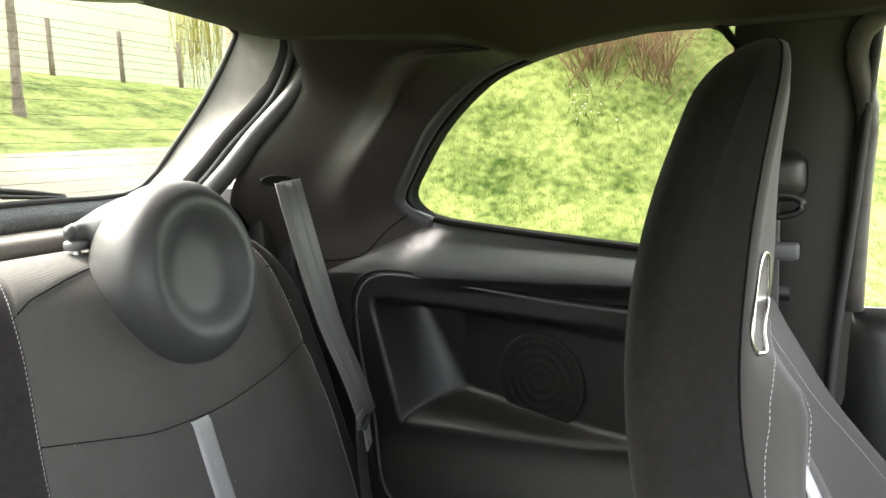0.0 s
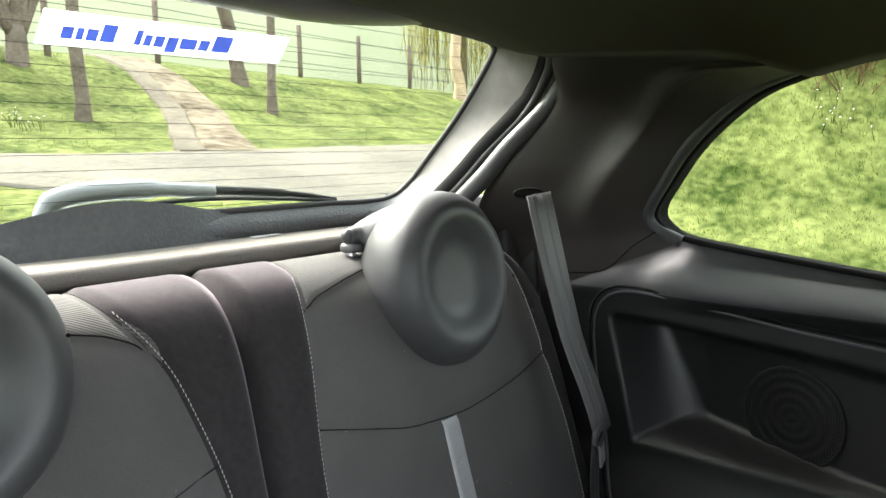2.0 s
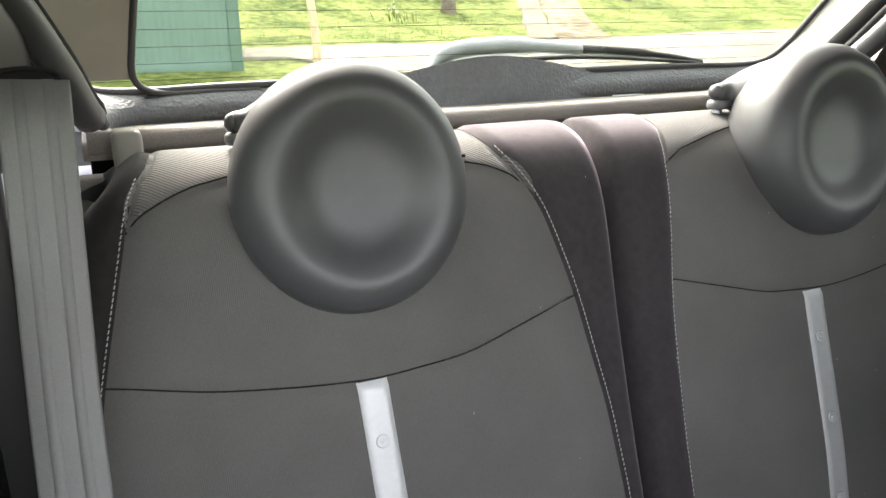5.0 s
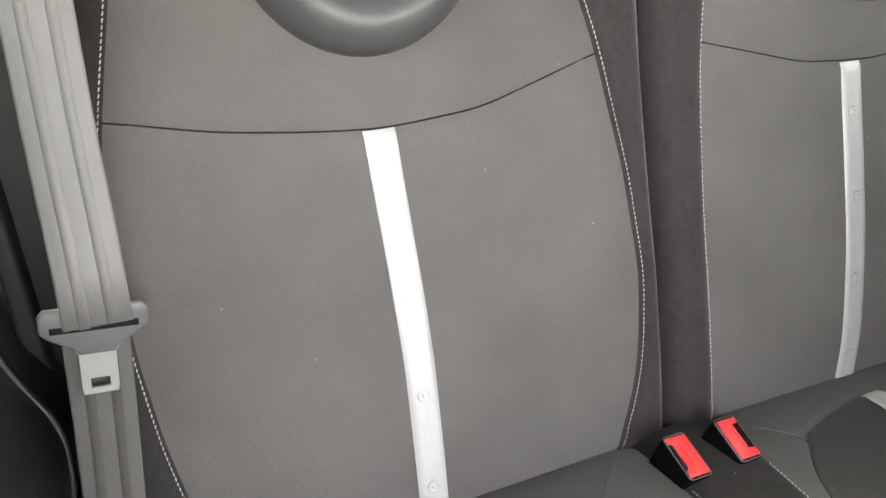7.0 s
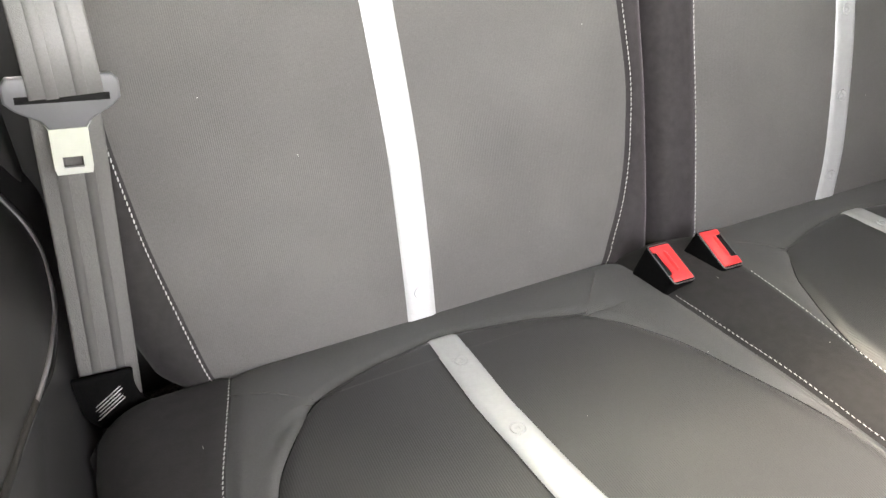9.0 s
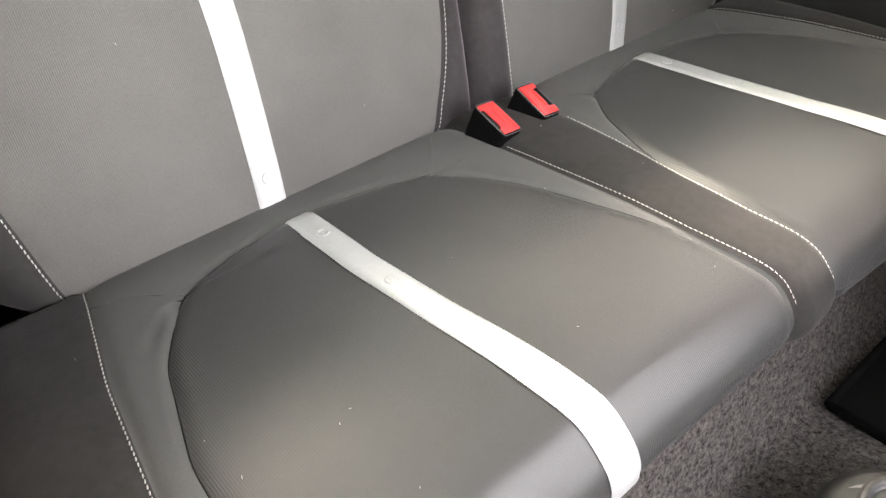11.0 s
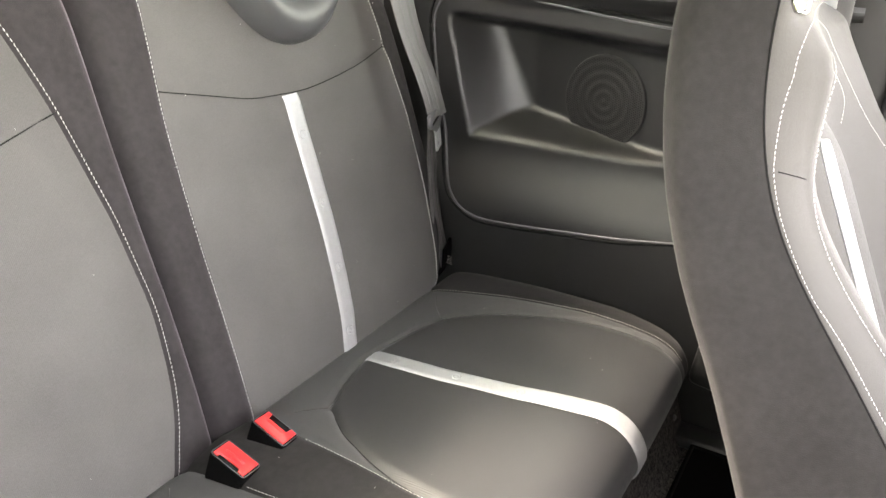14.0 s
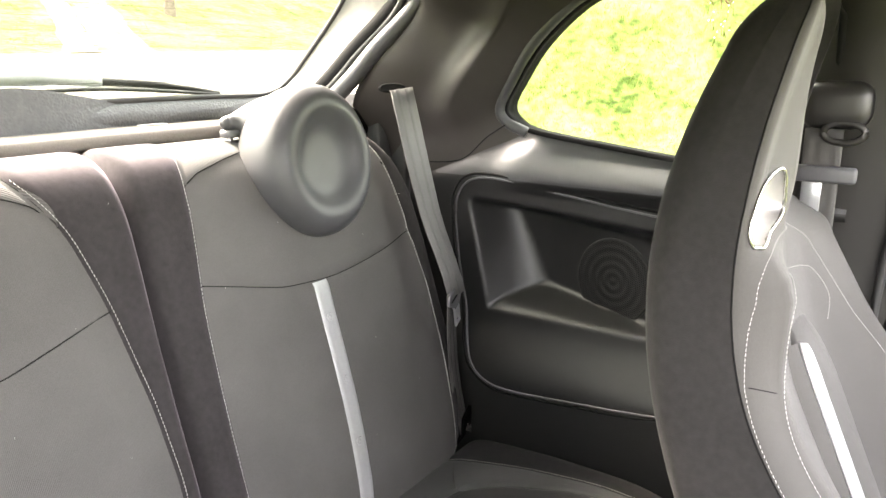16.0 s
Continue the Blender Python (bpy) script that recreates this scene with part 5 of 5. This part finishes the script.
def sill_trim():
    ob = thing("door_sill", "black plastic sill strip beside the rear floor", "sill trim")
    part("strip", box(0.565, 0.34, 0.352, 0.05, 0.30, 0.022, 0.006, 2), PLASTIC, ob)
    part("anchor_cover", box(0.560, 0.405, 0.492, 0.03, 0.055, 0.075, 0.012, 3, (8, 0, 0)), PLASTIC, ob, "black belt anchor cover")
    part("anchor_strap", ribbon([(0.556, 0.40, 0.53 + 0.02 * k) for k in range(14)], (0, 1, 0), 0.046), SEAL, ob)
    part("clip", box(0.552, 0.455, 0.378, 0.012, 0.012, 0.03, 0.003, 1, (35, 0, 0)), GREY_PL, ob)
    return ob


sill_trim()
front_door = thing("door_1", "closed front passenger door with dark trim and open window light", "car door", kind="structure")
part("door_panel", sheet(lambda u, v: Vector((0.635 - 0.02 * math.sin(math.pi * v), -0.75 + 1.0 * u, 0.32 + 0.665 * v)), 20, 16, -0.02), PLASTIC, front_door)
part("armrest", box(0.60, -0.2, 0.78, 0.07, 0.5, 0.09, 0.02, 3), PLASTIC, front_door)
part("window_frame", tube(curve([(0.625, 0.240, 0.985), (0.602, 0.233, 1.20), (0.577, 0.208, 1.33), (0.565, -0.2, 1.345), (0.60, -0.72, 1.05)], 8), 0.012, 10), PLASTIC_LIGHT, front_door)
tagged(part("wall_front", box(0, -0.95, 0.66, 1.28, 0.05, 0.66, 0.02), PLASTIC), "plain dark dashboard end of the cabin", "dashboard", kind="structure")
# unseen, added to cut low light from the left; open above like a window
left_block = thing("wall_block_left", "unseen dark wall at the driver's door, added to limit low light", "car door", kind="structure")
part("lower_block", box(-0.645, -0.36, 0.66, 0.03, 1.26, 0.68, 0.01), PLASTIC, left_block)
part("window_frame", tube(curve([(-0.625, 0.255, 0.985), (-0.60, 0.245, 1.20), (-0.575, 0.215, 1.33), (-0.565, -0.2, 1.345), (-0.60, -0.72, 1.05)], 8), 0.018, 10), PLASTIC_LIGHT, left_block)
tagged(part("wall_outer_right", box(0.72, 0.35, 0.65, 0.03, 2.2, 0.62, 0.01), PAINT), "white painted car flank", "bodywork", kind="structure")
tagged(part("wall_outer_left", box(-0.72, 0.75, 0.65, 0.03, 1.0, 0.62, 0.01), PAINT), "white painted car flank", "bodywork", kind="structure")
tagged(part("wall_rear", box(0, 1.36, 0.72, 1.3, 0.03, 0.70, 0.01), PAINT), "white painted rear body panel", "bodywork", kind="structure")

# ---- outdoors ----
GRASS = mat("grass_ground", (0.05, 0.085, 0.019), 0.95, var=0.5, scale=12, bump=0.7, bump_scale=40, spec=0.05, tint=(0.13, 0.145, 0.05), coarse=1.8)
# far hillside; distance haze is mixed into its pale base colour
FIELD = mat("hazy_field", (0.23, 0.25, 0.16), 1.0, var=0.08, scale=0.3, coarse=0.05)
GRAVEL_DULL = mat("dull_gravel", (0.15, 0.13, 0.105), 0.95, var=0.3, scale=14, bump=0.8, bump_scale=90, spec=0.1, coarse=1.5)
EARTH = mat("worn_earth", (0.10, 0.072, 0.048), 1.0, var=0.35, scale=7, bump=0.8, bump_scale=60, spec=0.1, tint=(0.19, 0.16, 0.12), coarse=1.6)
GRAVEL = mat("pale_gravel", (0.165, 0.152, 0.132), 0.95, var=0.25, scale=18, bump=0.8, bump_scale=90, spec=0.1, coarse=1.2)
BARK = mat("grey_bark", (0.16, 0.13, 0.11), 0.95, var=0.35, scale=25, bump=1.0, bump_scale=60, spec=0.1, coarse=5)
BARK_PINK = mat("pale_pink_bark", (0.45, 0.33, 0.23), 0.9, var=0.3, scale=30, bump=0.8, bump_scale=60, coarse=6)
TWIG = mat("red_brown_twigs", (0.20, 0.105, 0.07), 0.9, var=0.3, scale=20)
GREEN_STEEL = mat("green_container_paint", (0.08, 0.135, 0.115), 0.55, var=0.12, scale=6, coarse=1.5)
LEAF = mat("spring_leaf", (0.28, 0.26, 0.05), 0.8, var=0.4, scale=6)
WEED = mat("grass_blades", (0.058, 0.095, 0.021), 0.9, var=0.35, scale=12, spec=0.05, tint=(0.14, 0.155, 0.055), coarse=1.8)
lit_through(WEED, (0.13, 0.175, 0.038))
DAISY = mat("white_petals", (0.75, 0.76, 0.8), 0.8, var=0.05)


def ground_z(x, y):
    base = 0.1 + 0.18 * (y - 0.5) if y < 9 else 1.63 + 0.18 * 0.6 * (min(y, 11.2) - 9)
    base = max(base, -1.2)
    # bank beyond the lane, and the steep bank beside the car
    bank = 1.05 * smoothstep((y - 8.0 - 0.12 * x) / 4.5)
    side = smoothstep((x - 4.6 + 0.25 * (y - 3)) / 4.5) * 2.6 * (1 - smoothstep((y - 3.2) / 2.2))
    far = 0.06 * max(0, y - 16)
    return base + bank + side + min(far, 6) + 0.05 * noise.noise(Vector((x * 0.6, y * 0.6, 3)))


def on_ground(x, y, dz=0.0):
    return Vector((x, y, ground_z(x, y) + dz))


def track_x(y):
    return interp([(6.8, 3.85), (7.1, 3.95), (9.6, 5.27), (11.0, 5.56), (14, 5.9), (20, 6.0)], y)


def ground_mesh():
    bm = bmesh.new()
    xs = np.r_[np.linspace(-400, -30, 8), np.linspace(-25, -3, 16), np.linspace(-2, 22, 120), np.linspace(23, 60, 20), np.linspace(80, 400, 6)]
    ys = np.r_[np.linspace(-400, -30, 8), np.linspace(-25, -3, 14), np.linspace(-2, 22, 120), np.linspace(23, 60, 24), np.linspace(80, 400, 8)]
    g = [[bm.verts.new((x, y, ground_z(x, y))) for y in ys.tolist()] for x in xs.tolist()]
    for i in range(len(xs) - 1):
        for j in range(len(ys) - 1):
            bm.faces.new((g[i][j], g[i + 1][j], g[i + 1][j + 1], g[i][j + 1]))
    return bm


ground = tagged(part("ground", ground_mesh(), GRASS), "rough spring grass on sloping banks behind the car", "grass", kind="structure")


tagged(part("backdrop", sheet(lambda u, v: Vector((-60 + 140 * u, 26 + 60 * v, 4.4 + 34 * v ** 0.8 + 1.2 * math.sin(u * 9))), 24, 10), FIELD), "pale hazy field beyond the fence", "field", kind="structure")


def lane(f0, f1, n, lift, m, name, label):
    def f(u, v):
        a, b = f0(u), f1(u)
        x, y = a[0] + (b[0] - a[0]) * v, a[1] + (b[1] - a[1]) * v
        edge = min(v, 1 - v)
        wob = 0.22 * noise.noise(Vector((x * 1.1, y * 1.1, 7))) * (1 if edge < 0.01 else 0)
        return on_ground(x, y + wob, lift if edge > 0.01 else -0.03)
    return tagged(part(name, sheet(f, n, 16), m), label, "road", kind="structure")


lane(lambda u: (-9 + 24 * u, interp([(-9, 7.6), (0.9, 6.95), (3.5, 7.1), (6, 7.3), (10, 7.9), (15, 9.0)], -9 + 24 * u)), lambda u: (-9 + 24 * u, interp([(-9, 7.0), (0.9, 6.5), (1.9, 5.4), (2.4, 4.9), (3.5, 4.6), (6, 4.9), (10, 6.2), (15, 7.5)], -9 + 24 * u)), 80, 0.02, GRAVEL, "road", "pale gravel lane behind the car")
lane(lambda u: (track_x(6.9 + 6 * u) - 0.5, 6.9 + 6 * u), lambda u: (track_x(6.9 + 6 * u) - 0.16, 6.9 + 6 * u), 60, 0.03, GRAVEL_DULL, "path", "worn pale wheel track up the bank")
lane(lambda u: (track_x(6.9 + 6 * u) - 0.18, 6.9 + 6 * u), lambda u: (track_x(6.9 + 6 * u) + 0.5 - 0.06 * u, 6.9 + 6 * u), 60, 0.026, EARTH, "path_2", "worn brown earth track up the bank")


def tree(x, y, h, r, m, label, seed, spread=0.5, leaves=0, lean=(0, 0)):
    rnd = random.Random(seed)
    ob = thing("tree", label, "tree", "trees behind the car")
    base = on_ground(x, y, -0.35)
    pts = [base + Vector((lean[0] * k, lean[1] * k, h * k)) + Vector((rnd.uniform(-1, 1), rnd.uniform(-1, 1), 0)) * r * 0.6 * (k > 0) for k in np.linspace(0, 1, 9).tolist()]
    part("trunk", tube(curve(pts, 3), [r * (1.6 if i == 0 else 1.15 if i < 3 else 1 - 0.6 * i / 25) for i in range(25)], 10, up=(0, 1, 0)), m, ob)
    bm, lf = bmesh.new(), bmesh.new()
    for k in range(14):
        a, t = rnd.uniform(0, math.tau), rnd.uniform(0.45, 0.98)
        p = pts[0].lerp(pts[-1], t)
        L = rnd.uniform(0.5, 1.0) * spread * (1.3 - 0.5 * t)
        q = p + Vector((math.cos(a) * L, math.sin(a) * L, L * rnd.uniform(0.7, 1.4)))
        mid = p.lerp(q, 0.5) + Vector((rnd.uniform(-1, 1), rnd.uniform(-1, 1), -0.3)) * L * 0.12
        tube([p, mid, q], [r * 0.45, r * 0.3, r * 0.1], 6, bm, up=(0.3, 1, 0))
        for _ in range(4):
            b = mid.lerp(q, rnd.random())
            e = b + Vector((rnd.uniform(-1, 1), rnd.uniform(-1, 1), rnd.uniform(0.1, 1))) * L * 0.5
            tube([b, e], [r * 0.14, r * 0.04], 4, bm)
            for _ in range(leaves):
                c = b.lerp(e, rnd.random()) + Vector((rnd.gauss(0, 1), rnd.gauss(0, 1), rnd.gauss(0, 1) - 0.5)) * 0.12
                d = Vector((rnd.gauss(0, 1), rnd.gauss(0, 1), rnd.gauss(0, 1))).normalized() * rnd.uniform(0.04, 0.09)
                s = d.orthogonal().normalized() * 0.028
                vs = [lf.verts.new(c - d), lf.verts.new(c + s), lf.verts.new(c + d), lf.verts.new(c - s)]
                lf.faces.new(vs)
    part("limbs", bm, m, ob)
    if leaves:
        tagged(part("leaves", lf, LEAF, ob), kind="stuff")
    else:
        lf.free()
    return ob


tree(3.42, 8.98, 4.5, 0.085, BARK, "slim bare grey tree on the grass bank", 1, 0.9)
tree(6.74, 9.88, 5.0, 0.075, BARK, "slim bare grey tree on the grass bank", 2, 0.9)
tree(0.717, 4.89, 3.0, 0.03, BARK_PINK, "young pale-barked tree beside the lane", 3, 0.5, 3)
tree(7.18, 11.23, 5.0, 0.13, BARK, "bare leaning tree near the fence", 5, 1.2, 0, (-0.9, 0))
tree(14.2, 12.3, 5.0, 0.16, BARK_PINK, "bare reddish tree at the end of the fence", 6, 1.2)


def forked_tree(x, y, h, r, m, label, seed, forks=5):
    """A short bole that parts low down into several rising limbs."""
    rnd = random.Random(seed)
    ob = thing("tree", label, "tree", "trees behind the car")
    base = on_ground(x, y, -0.2)
    top = base + Vector((0.02, 0, 0.62))
    part("trunk", tube([base, base.lerp(top, 0.3), base.lerp(top, 0.8), top + Vector((0, 0, 0.06))], [r * 1.5, r * 1.1, r, r * 0.8], 12, up=(0, 1, 0)), m, ob)
    for k in range(forks):
        a = -1 + 2 * (k + 0.5) / forks
        e = top + Vector((a * 1.1 * h * 0.35, rnd.uniform(-0.3, 0.3), h * rnd.uniform(0.75, 1.0)))
        bend = top.lerp(e, 0.35) + Vector((a * 0.16, 0, -0.05))
        limb = curve([top + Vector((a * r * 0.5, 0, -0.05)), bend, top.lerp(e, 0.7) + Vector((a * 0.05, 0, 0)), e], 5)
        bm = tube(limb, [r * 0.6 * (1 - 0.75 * i / (len(limb) - 1)) for i in range(len(limb))], 8, up=(0, 1, 0))
        for _ in range(9):
            p = limb[rnd.randrange(4, len(limb))]
            q = p + Vector((rnd.uniform(-1, 1) + a * 0.5, rnd.uniform(-0.6, 0.6), rnd.uniform(0.4, 1.2))) * 0.45
            tube([p, p.lerp(q, 0.5) + Vector((0, 0, -0.03)), q], [r * 0.14, r * 0.09, r * 0.03], 5, bm)
        part("limb", bm, m, ob)
    return ob


forked_tree(3.56, 11.0, 2.6, 0.13, BARK, "bare tree forking low near the fence", 4)


def willow(x, y, h, spread, label, seed, strands=230):
    """Yellow shoots that hang from arching limbs down to the grass."""
    rnd = random.Random(seed)
    ob = thing("willow_tree", label, "tree", "willows beyond the fence")
    base = on_ground(x, y, -0.3)
    top = base + Vector((0, 0, h))
    part("trunk", tube(curve([base, base.lerp(top, 0.4) + Vector((0.1, 0, 0)), top], 5), [0.2 - 0.012 * i for i in range(11)], 10, up=(0, 1, 0)), BARK, ob)
    limbs, lf, tw = bmesh.new(), bmesh.new(), bmesh.new()
    for k in range(strands):
        a, d = rnd.uniform(0, math.tau), spread * math.sqrt(rnd.random())
        crown = base + Vector((math.cos(a) * d, math.sin(a) * d, h * rnd.uniform(0.75, 1.05) * (1 - 0.25 * (d / spread) ** 2)))
        if k % 8 == 0:
            tube(curve([base.lerp(top, 0.55), base.lerp(top, 0.8).lerp(crown, 0.5) + Vector((0, 0, 0.2)), crown], 4), [0.06, 0.05, 0.045, 0.04, 0.03, 0.025, 0.02, 0.015, 0.01], 6, limbs)
        drop = (crown.z - base.z - 0.3) * rnd.uniform(0.55, 1.0)
        sway = Vector((rnd.gauss(0, 0.12), rnd.gauss(0, 0.12), 0))
        pts = [crown + sway * t * t - Vector((0, 0, drop * t)) for t in np.linspace(0, 1, 5).tolist()]
        tube(pts, 0.007, 3, tw)
        for _ in range(34):
            t = rnd.random()
            c = crown + sway * t * t - Vector((0, 0, drop * t)) + Vector((rnd.gauss(0, 0.035), rnd.gauss(0, 0.035), 0))
            v = Vector((rnd.gauss(0, 0.5), rnd.gauss(0, 0.5), -1)).normalized() * rnd.uniform(0.04, 0.08)
            w = v.orthogonal().normalized() * 0.016
            lf.faces.new([lf.verts.new(c - v), lf.verts.new(c + w), lf.verts.new(c + v), lf.verts.new(c - w)])
    part("limbs", limbs, BARK, ob)
    tagged(part("twigs", tw, LEAF, ob), kind="stuff")
    tagged(part("leaves", lf, LEAF, ob, "hanging yellow spring leaves"), kind="stuff")
    return ob


lit_through(LEAF, (0.42, 0.36, 0.06))
willow(2.2, 14.6, 4.2, 1.5, "willow in yellow spring leaf beyond the fence", 20)
willow(17.6, 15.0, 4.6, 1.8, "tall willow in yellow spring leaf beyond the fence", 22)


def fence():
    ob = thing("fence", "wooden post and wire fence along the top of the bank", "fence")
    pos = [(-1.0, 11.6), (0.3, 11.2), (1.0, 10.9), (1.7, 11.1), (2.47, 11.2), (4.2, 11.6), (6.2, 12.2), (7.9, 12.6), (9.75, 12.9), (11.6, 13.1), (13.5, 13.3), (15.4, 13.4)]
    tops = []
    for i, (x, y) in enumerate(pos):
        b = on_ground(x, y, -0.2)
        part("post", tube([b, b + Vector((0, 0, 1.25))], 0.05, 8, up=(0, 1, 0)), BARK, ob)
        tops.append(b)
    for h in (0.5, 0.8, 1.1):
        part("wire", tube([b + Vector((0, 0, h)) for b in tops], 0.006, 4), SEAL, ob)
    part("rail", tube([tops[4] + Vector((0, 0, 1.0)), tops[5] + Vector((-0.6, 0, 0.55))], 0.05, 8), BARK, ob)
    return ob


fence()


def container():
    ob = thing("shipping_container", "dark green corrugated steel container on the grass", "container")
    x1, y0 = 0.50, 6.2
    z0 = ground_z(0.3, 6.3) - 0.05
    pts = []
    n = 24
    for i in range(n * 4 + 1):
        x = x1 - 0.08 - 2.2 * i / (n * 4)
        pts.append((x, y0 + (0.007 if (i // 2) % 2 else 0.0)))
    part("side_wall", sheet(lambda u, v: Vector((pts[min(int(u * n * 4 + 0.5), n * 4)][0], pts[min(int(u * n * 4 + 0.5), n * 4)][1], z0 + 0.08 + 2.4 * v)), n * 4, 2), GREEN_STEEL, ob, smooth=False)
    part("corner_post", box(x1 - 0.04, y0 + 0.03, z0 + 1.25, 0.09, 0.09, 2.5, 0.01), GREEN_STEEL, ob)
    part("bottom_rail", box(x1 - 1.2, y0 + 0.03, z0 + 0.05, 2.4, 0.08, 0.10, 0.01), GREEN_STEEL, ob)
    part("end_wall", box(x1 - 0.04, y0 + 1.2, z0 + 1.25, 0.06, 2.3, 2.4, 0.01), GREEN_STEEL, ob)
    part("roof", box(x1 - 1.2, y0 + 1.2, z0 + 2.5, 2.4, 2.4, 0.05, 0.01), GREEN_STEEL, ob)
    return ob


container()


def bush(x, y, seed, h=1.0, count=80):
    rnd = random.Random(seed)
    ob = thing("bush", "bare red-brown twiggy shrub on the bank", "bush", "bank shrubs")
    bm = bmesh.new()
    for _ in range(count):
        b = on_ground(x + rnd.gauss(0, 0.12), y + rnd.gauss(0, 0.12), -0.05)
        a = rnd.uniform(0, math.tau)
        r = rnd.uniform(0.2, 1.0) * h * 0.9
        e = b + Vector((math.cos(a) * r, math.sin(a) * r, rnd.uniform(0.5, 1) * h))
        mid = b.lerp(e, 0.5) + Vector((0, 0, 0.15 * h))
        tube([b, mid, e], [0.0045, 0.0032, 0.0014], 4, bm)
        for _ in range(9):
            p = mid.lerp(e, rnd.random())
            tube([p, p + Vector((rnd.uniform(-1, 1), rnd.uniform(-1, 1), rnd.uniform(-0.2, 1))) * 0.3 * h], [0.0022, 0.001], 3, bm)
    part("twigs", bm, TWIG, ob)
    return ob


bush(7.5, 1.5, 1, 0.9)
bush(7.35, 2.1, 2, 0.9)
bush(8.2, 2.0, 3, 1.0)


def tufts(n, xr, yr, seed, hr, name, label, m, keep=None):
    rnd = random.Random(seed)
    verts, faces = [], []
    for _ in range(n):
        x, y = rnd.uniform(*xr), rnd.uniform(*yr)
        if keep and not keep(x, y):
            continue
        for _ in range(5):
            b = on_ground(x + rnd.gauss(0, 0.03), y + rnd.gauss(0, 0.03), -0.01)
            h = rnd.uniform(*hr)
            a = rnd.uniform(0, math.tau)
            w = Vector((math.cos(a), math.sin(a), 0)) * h * 0.10
            l = Vector((rnd.gauss(0, 0.35), rnd.gauss(0, 0.35), 1)) * h
            i = len(verts)
            verts += [b - w, b + w, b + l * 0.6 + w * 0.7, b + l]
            faces += [(i, i + 1, i + 2), (i, i + 2, i + 3)]
    me = bpy.data.meshes.new(name)
    me.from_pydata([tuple(v) for v in verts], [], faces)
    me.materials.append(m)
    return tagged(new(name, me), label, "grass", kind="stuff")


def off_road(x, y):
    lo = interp([(-9, 7.0), (0.9, 6.5), (1.9, 5.4), (2.4, 4.9), (3.5, 4.6), (6, 4.9), (10, 6.2), (15, 7.5)], x)
    hi = interp([(-9, 7.6), (0.9, 6.95), (3.5, 7.1), (6, 7.3), (10, 7.9), (15, 9.0)], x)
    if lo - 0.1 < y < hi + 0.1:
        return False
    return not (6.8 < y < 13.2 and -0.55 < x - track_x(y) < 0.5)


tufts(30000, (-1.5, 14), (2.5, 14), 5, (0.012, 0.034), "grass_tufts", "uneven spring grass blades on the banks", WEED, off_road)
tufts(26000, (4.6, 9.0), (-0.5, 5), 6, (0.012, 0.036), "bank_grass", "short tufted grass on the bank beside the car", WEED, off_road)


def flowers(x, y, seed, n=16):
    rnd = random.Random(seed)
    ob = thing("flower_clump", "clump of small white flowers in the grass", "flowers", "flower clumps")
    bm, st = bmesh.new(), bmesh.new()
    for _ in range(n):
        b = on_ground(x + rnd.gauss(0, 0.10), y + rnd.gauss(0, 0.14), 0)
        t = b + Vector((rnd.gauss(0, 0.02), rnd.gauss(0, 0.02), rnd.uniform(0.07, 0.14)))
        tube([b, t], [0.004, 0.003], 4, st)
        bmesh.ops.create_icosphere(bm, subdivisions=1, radius=0.006, matrix=Matrix.Translation(t))
    part("stems", st, WEED, ob)
    part("petals", bm, DAISY, ob, "small white petals")
    return ob


flowers(6.8, 2.05, 1)
flowers(2.6, 8.6, 2, 18)
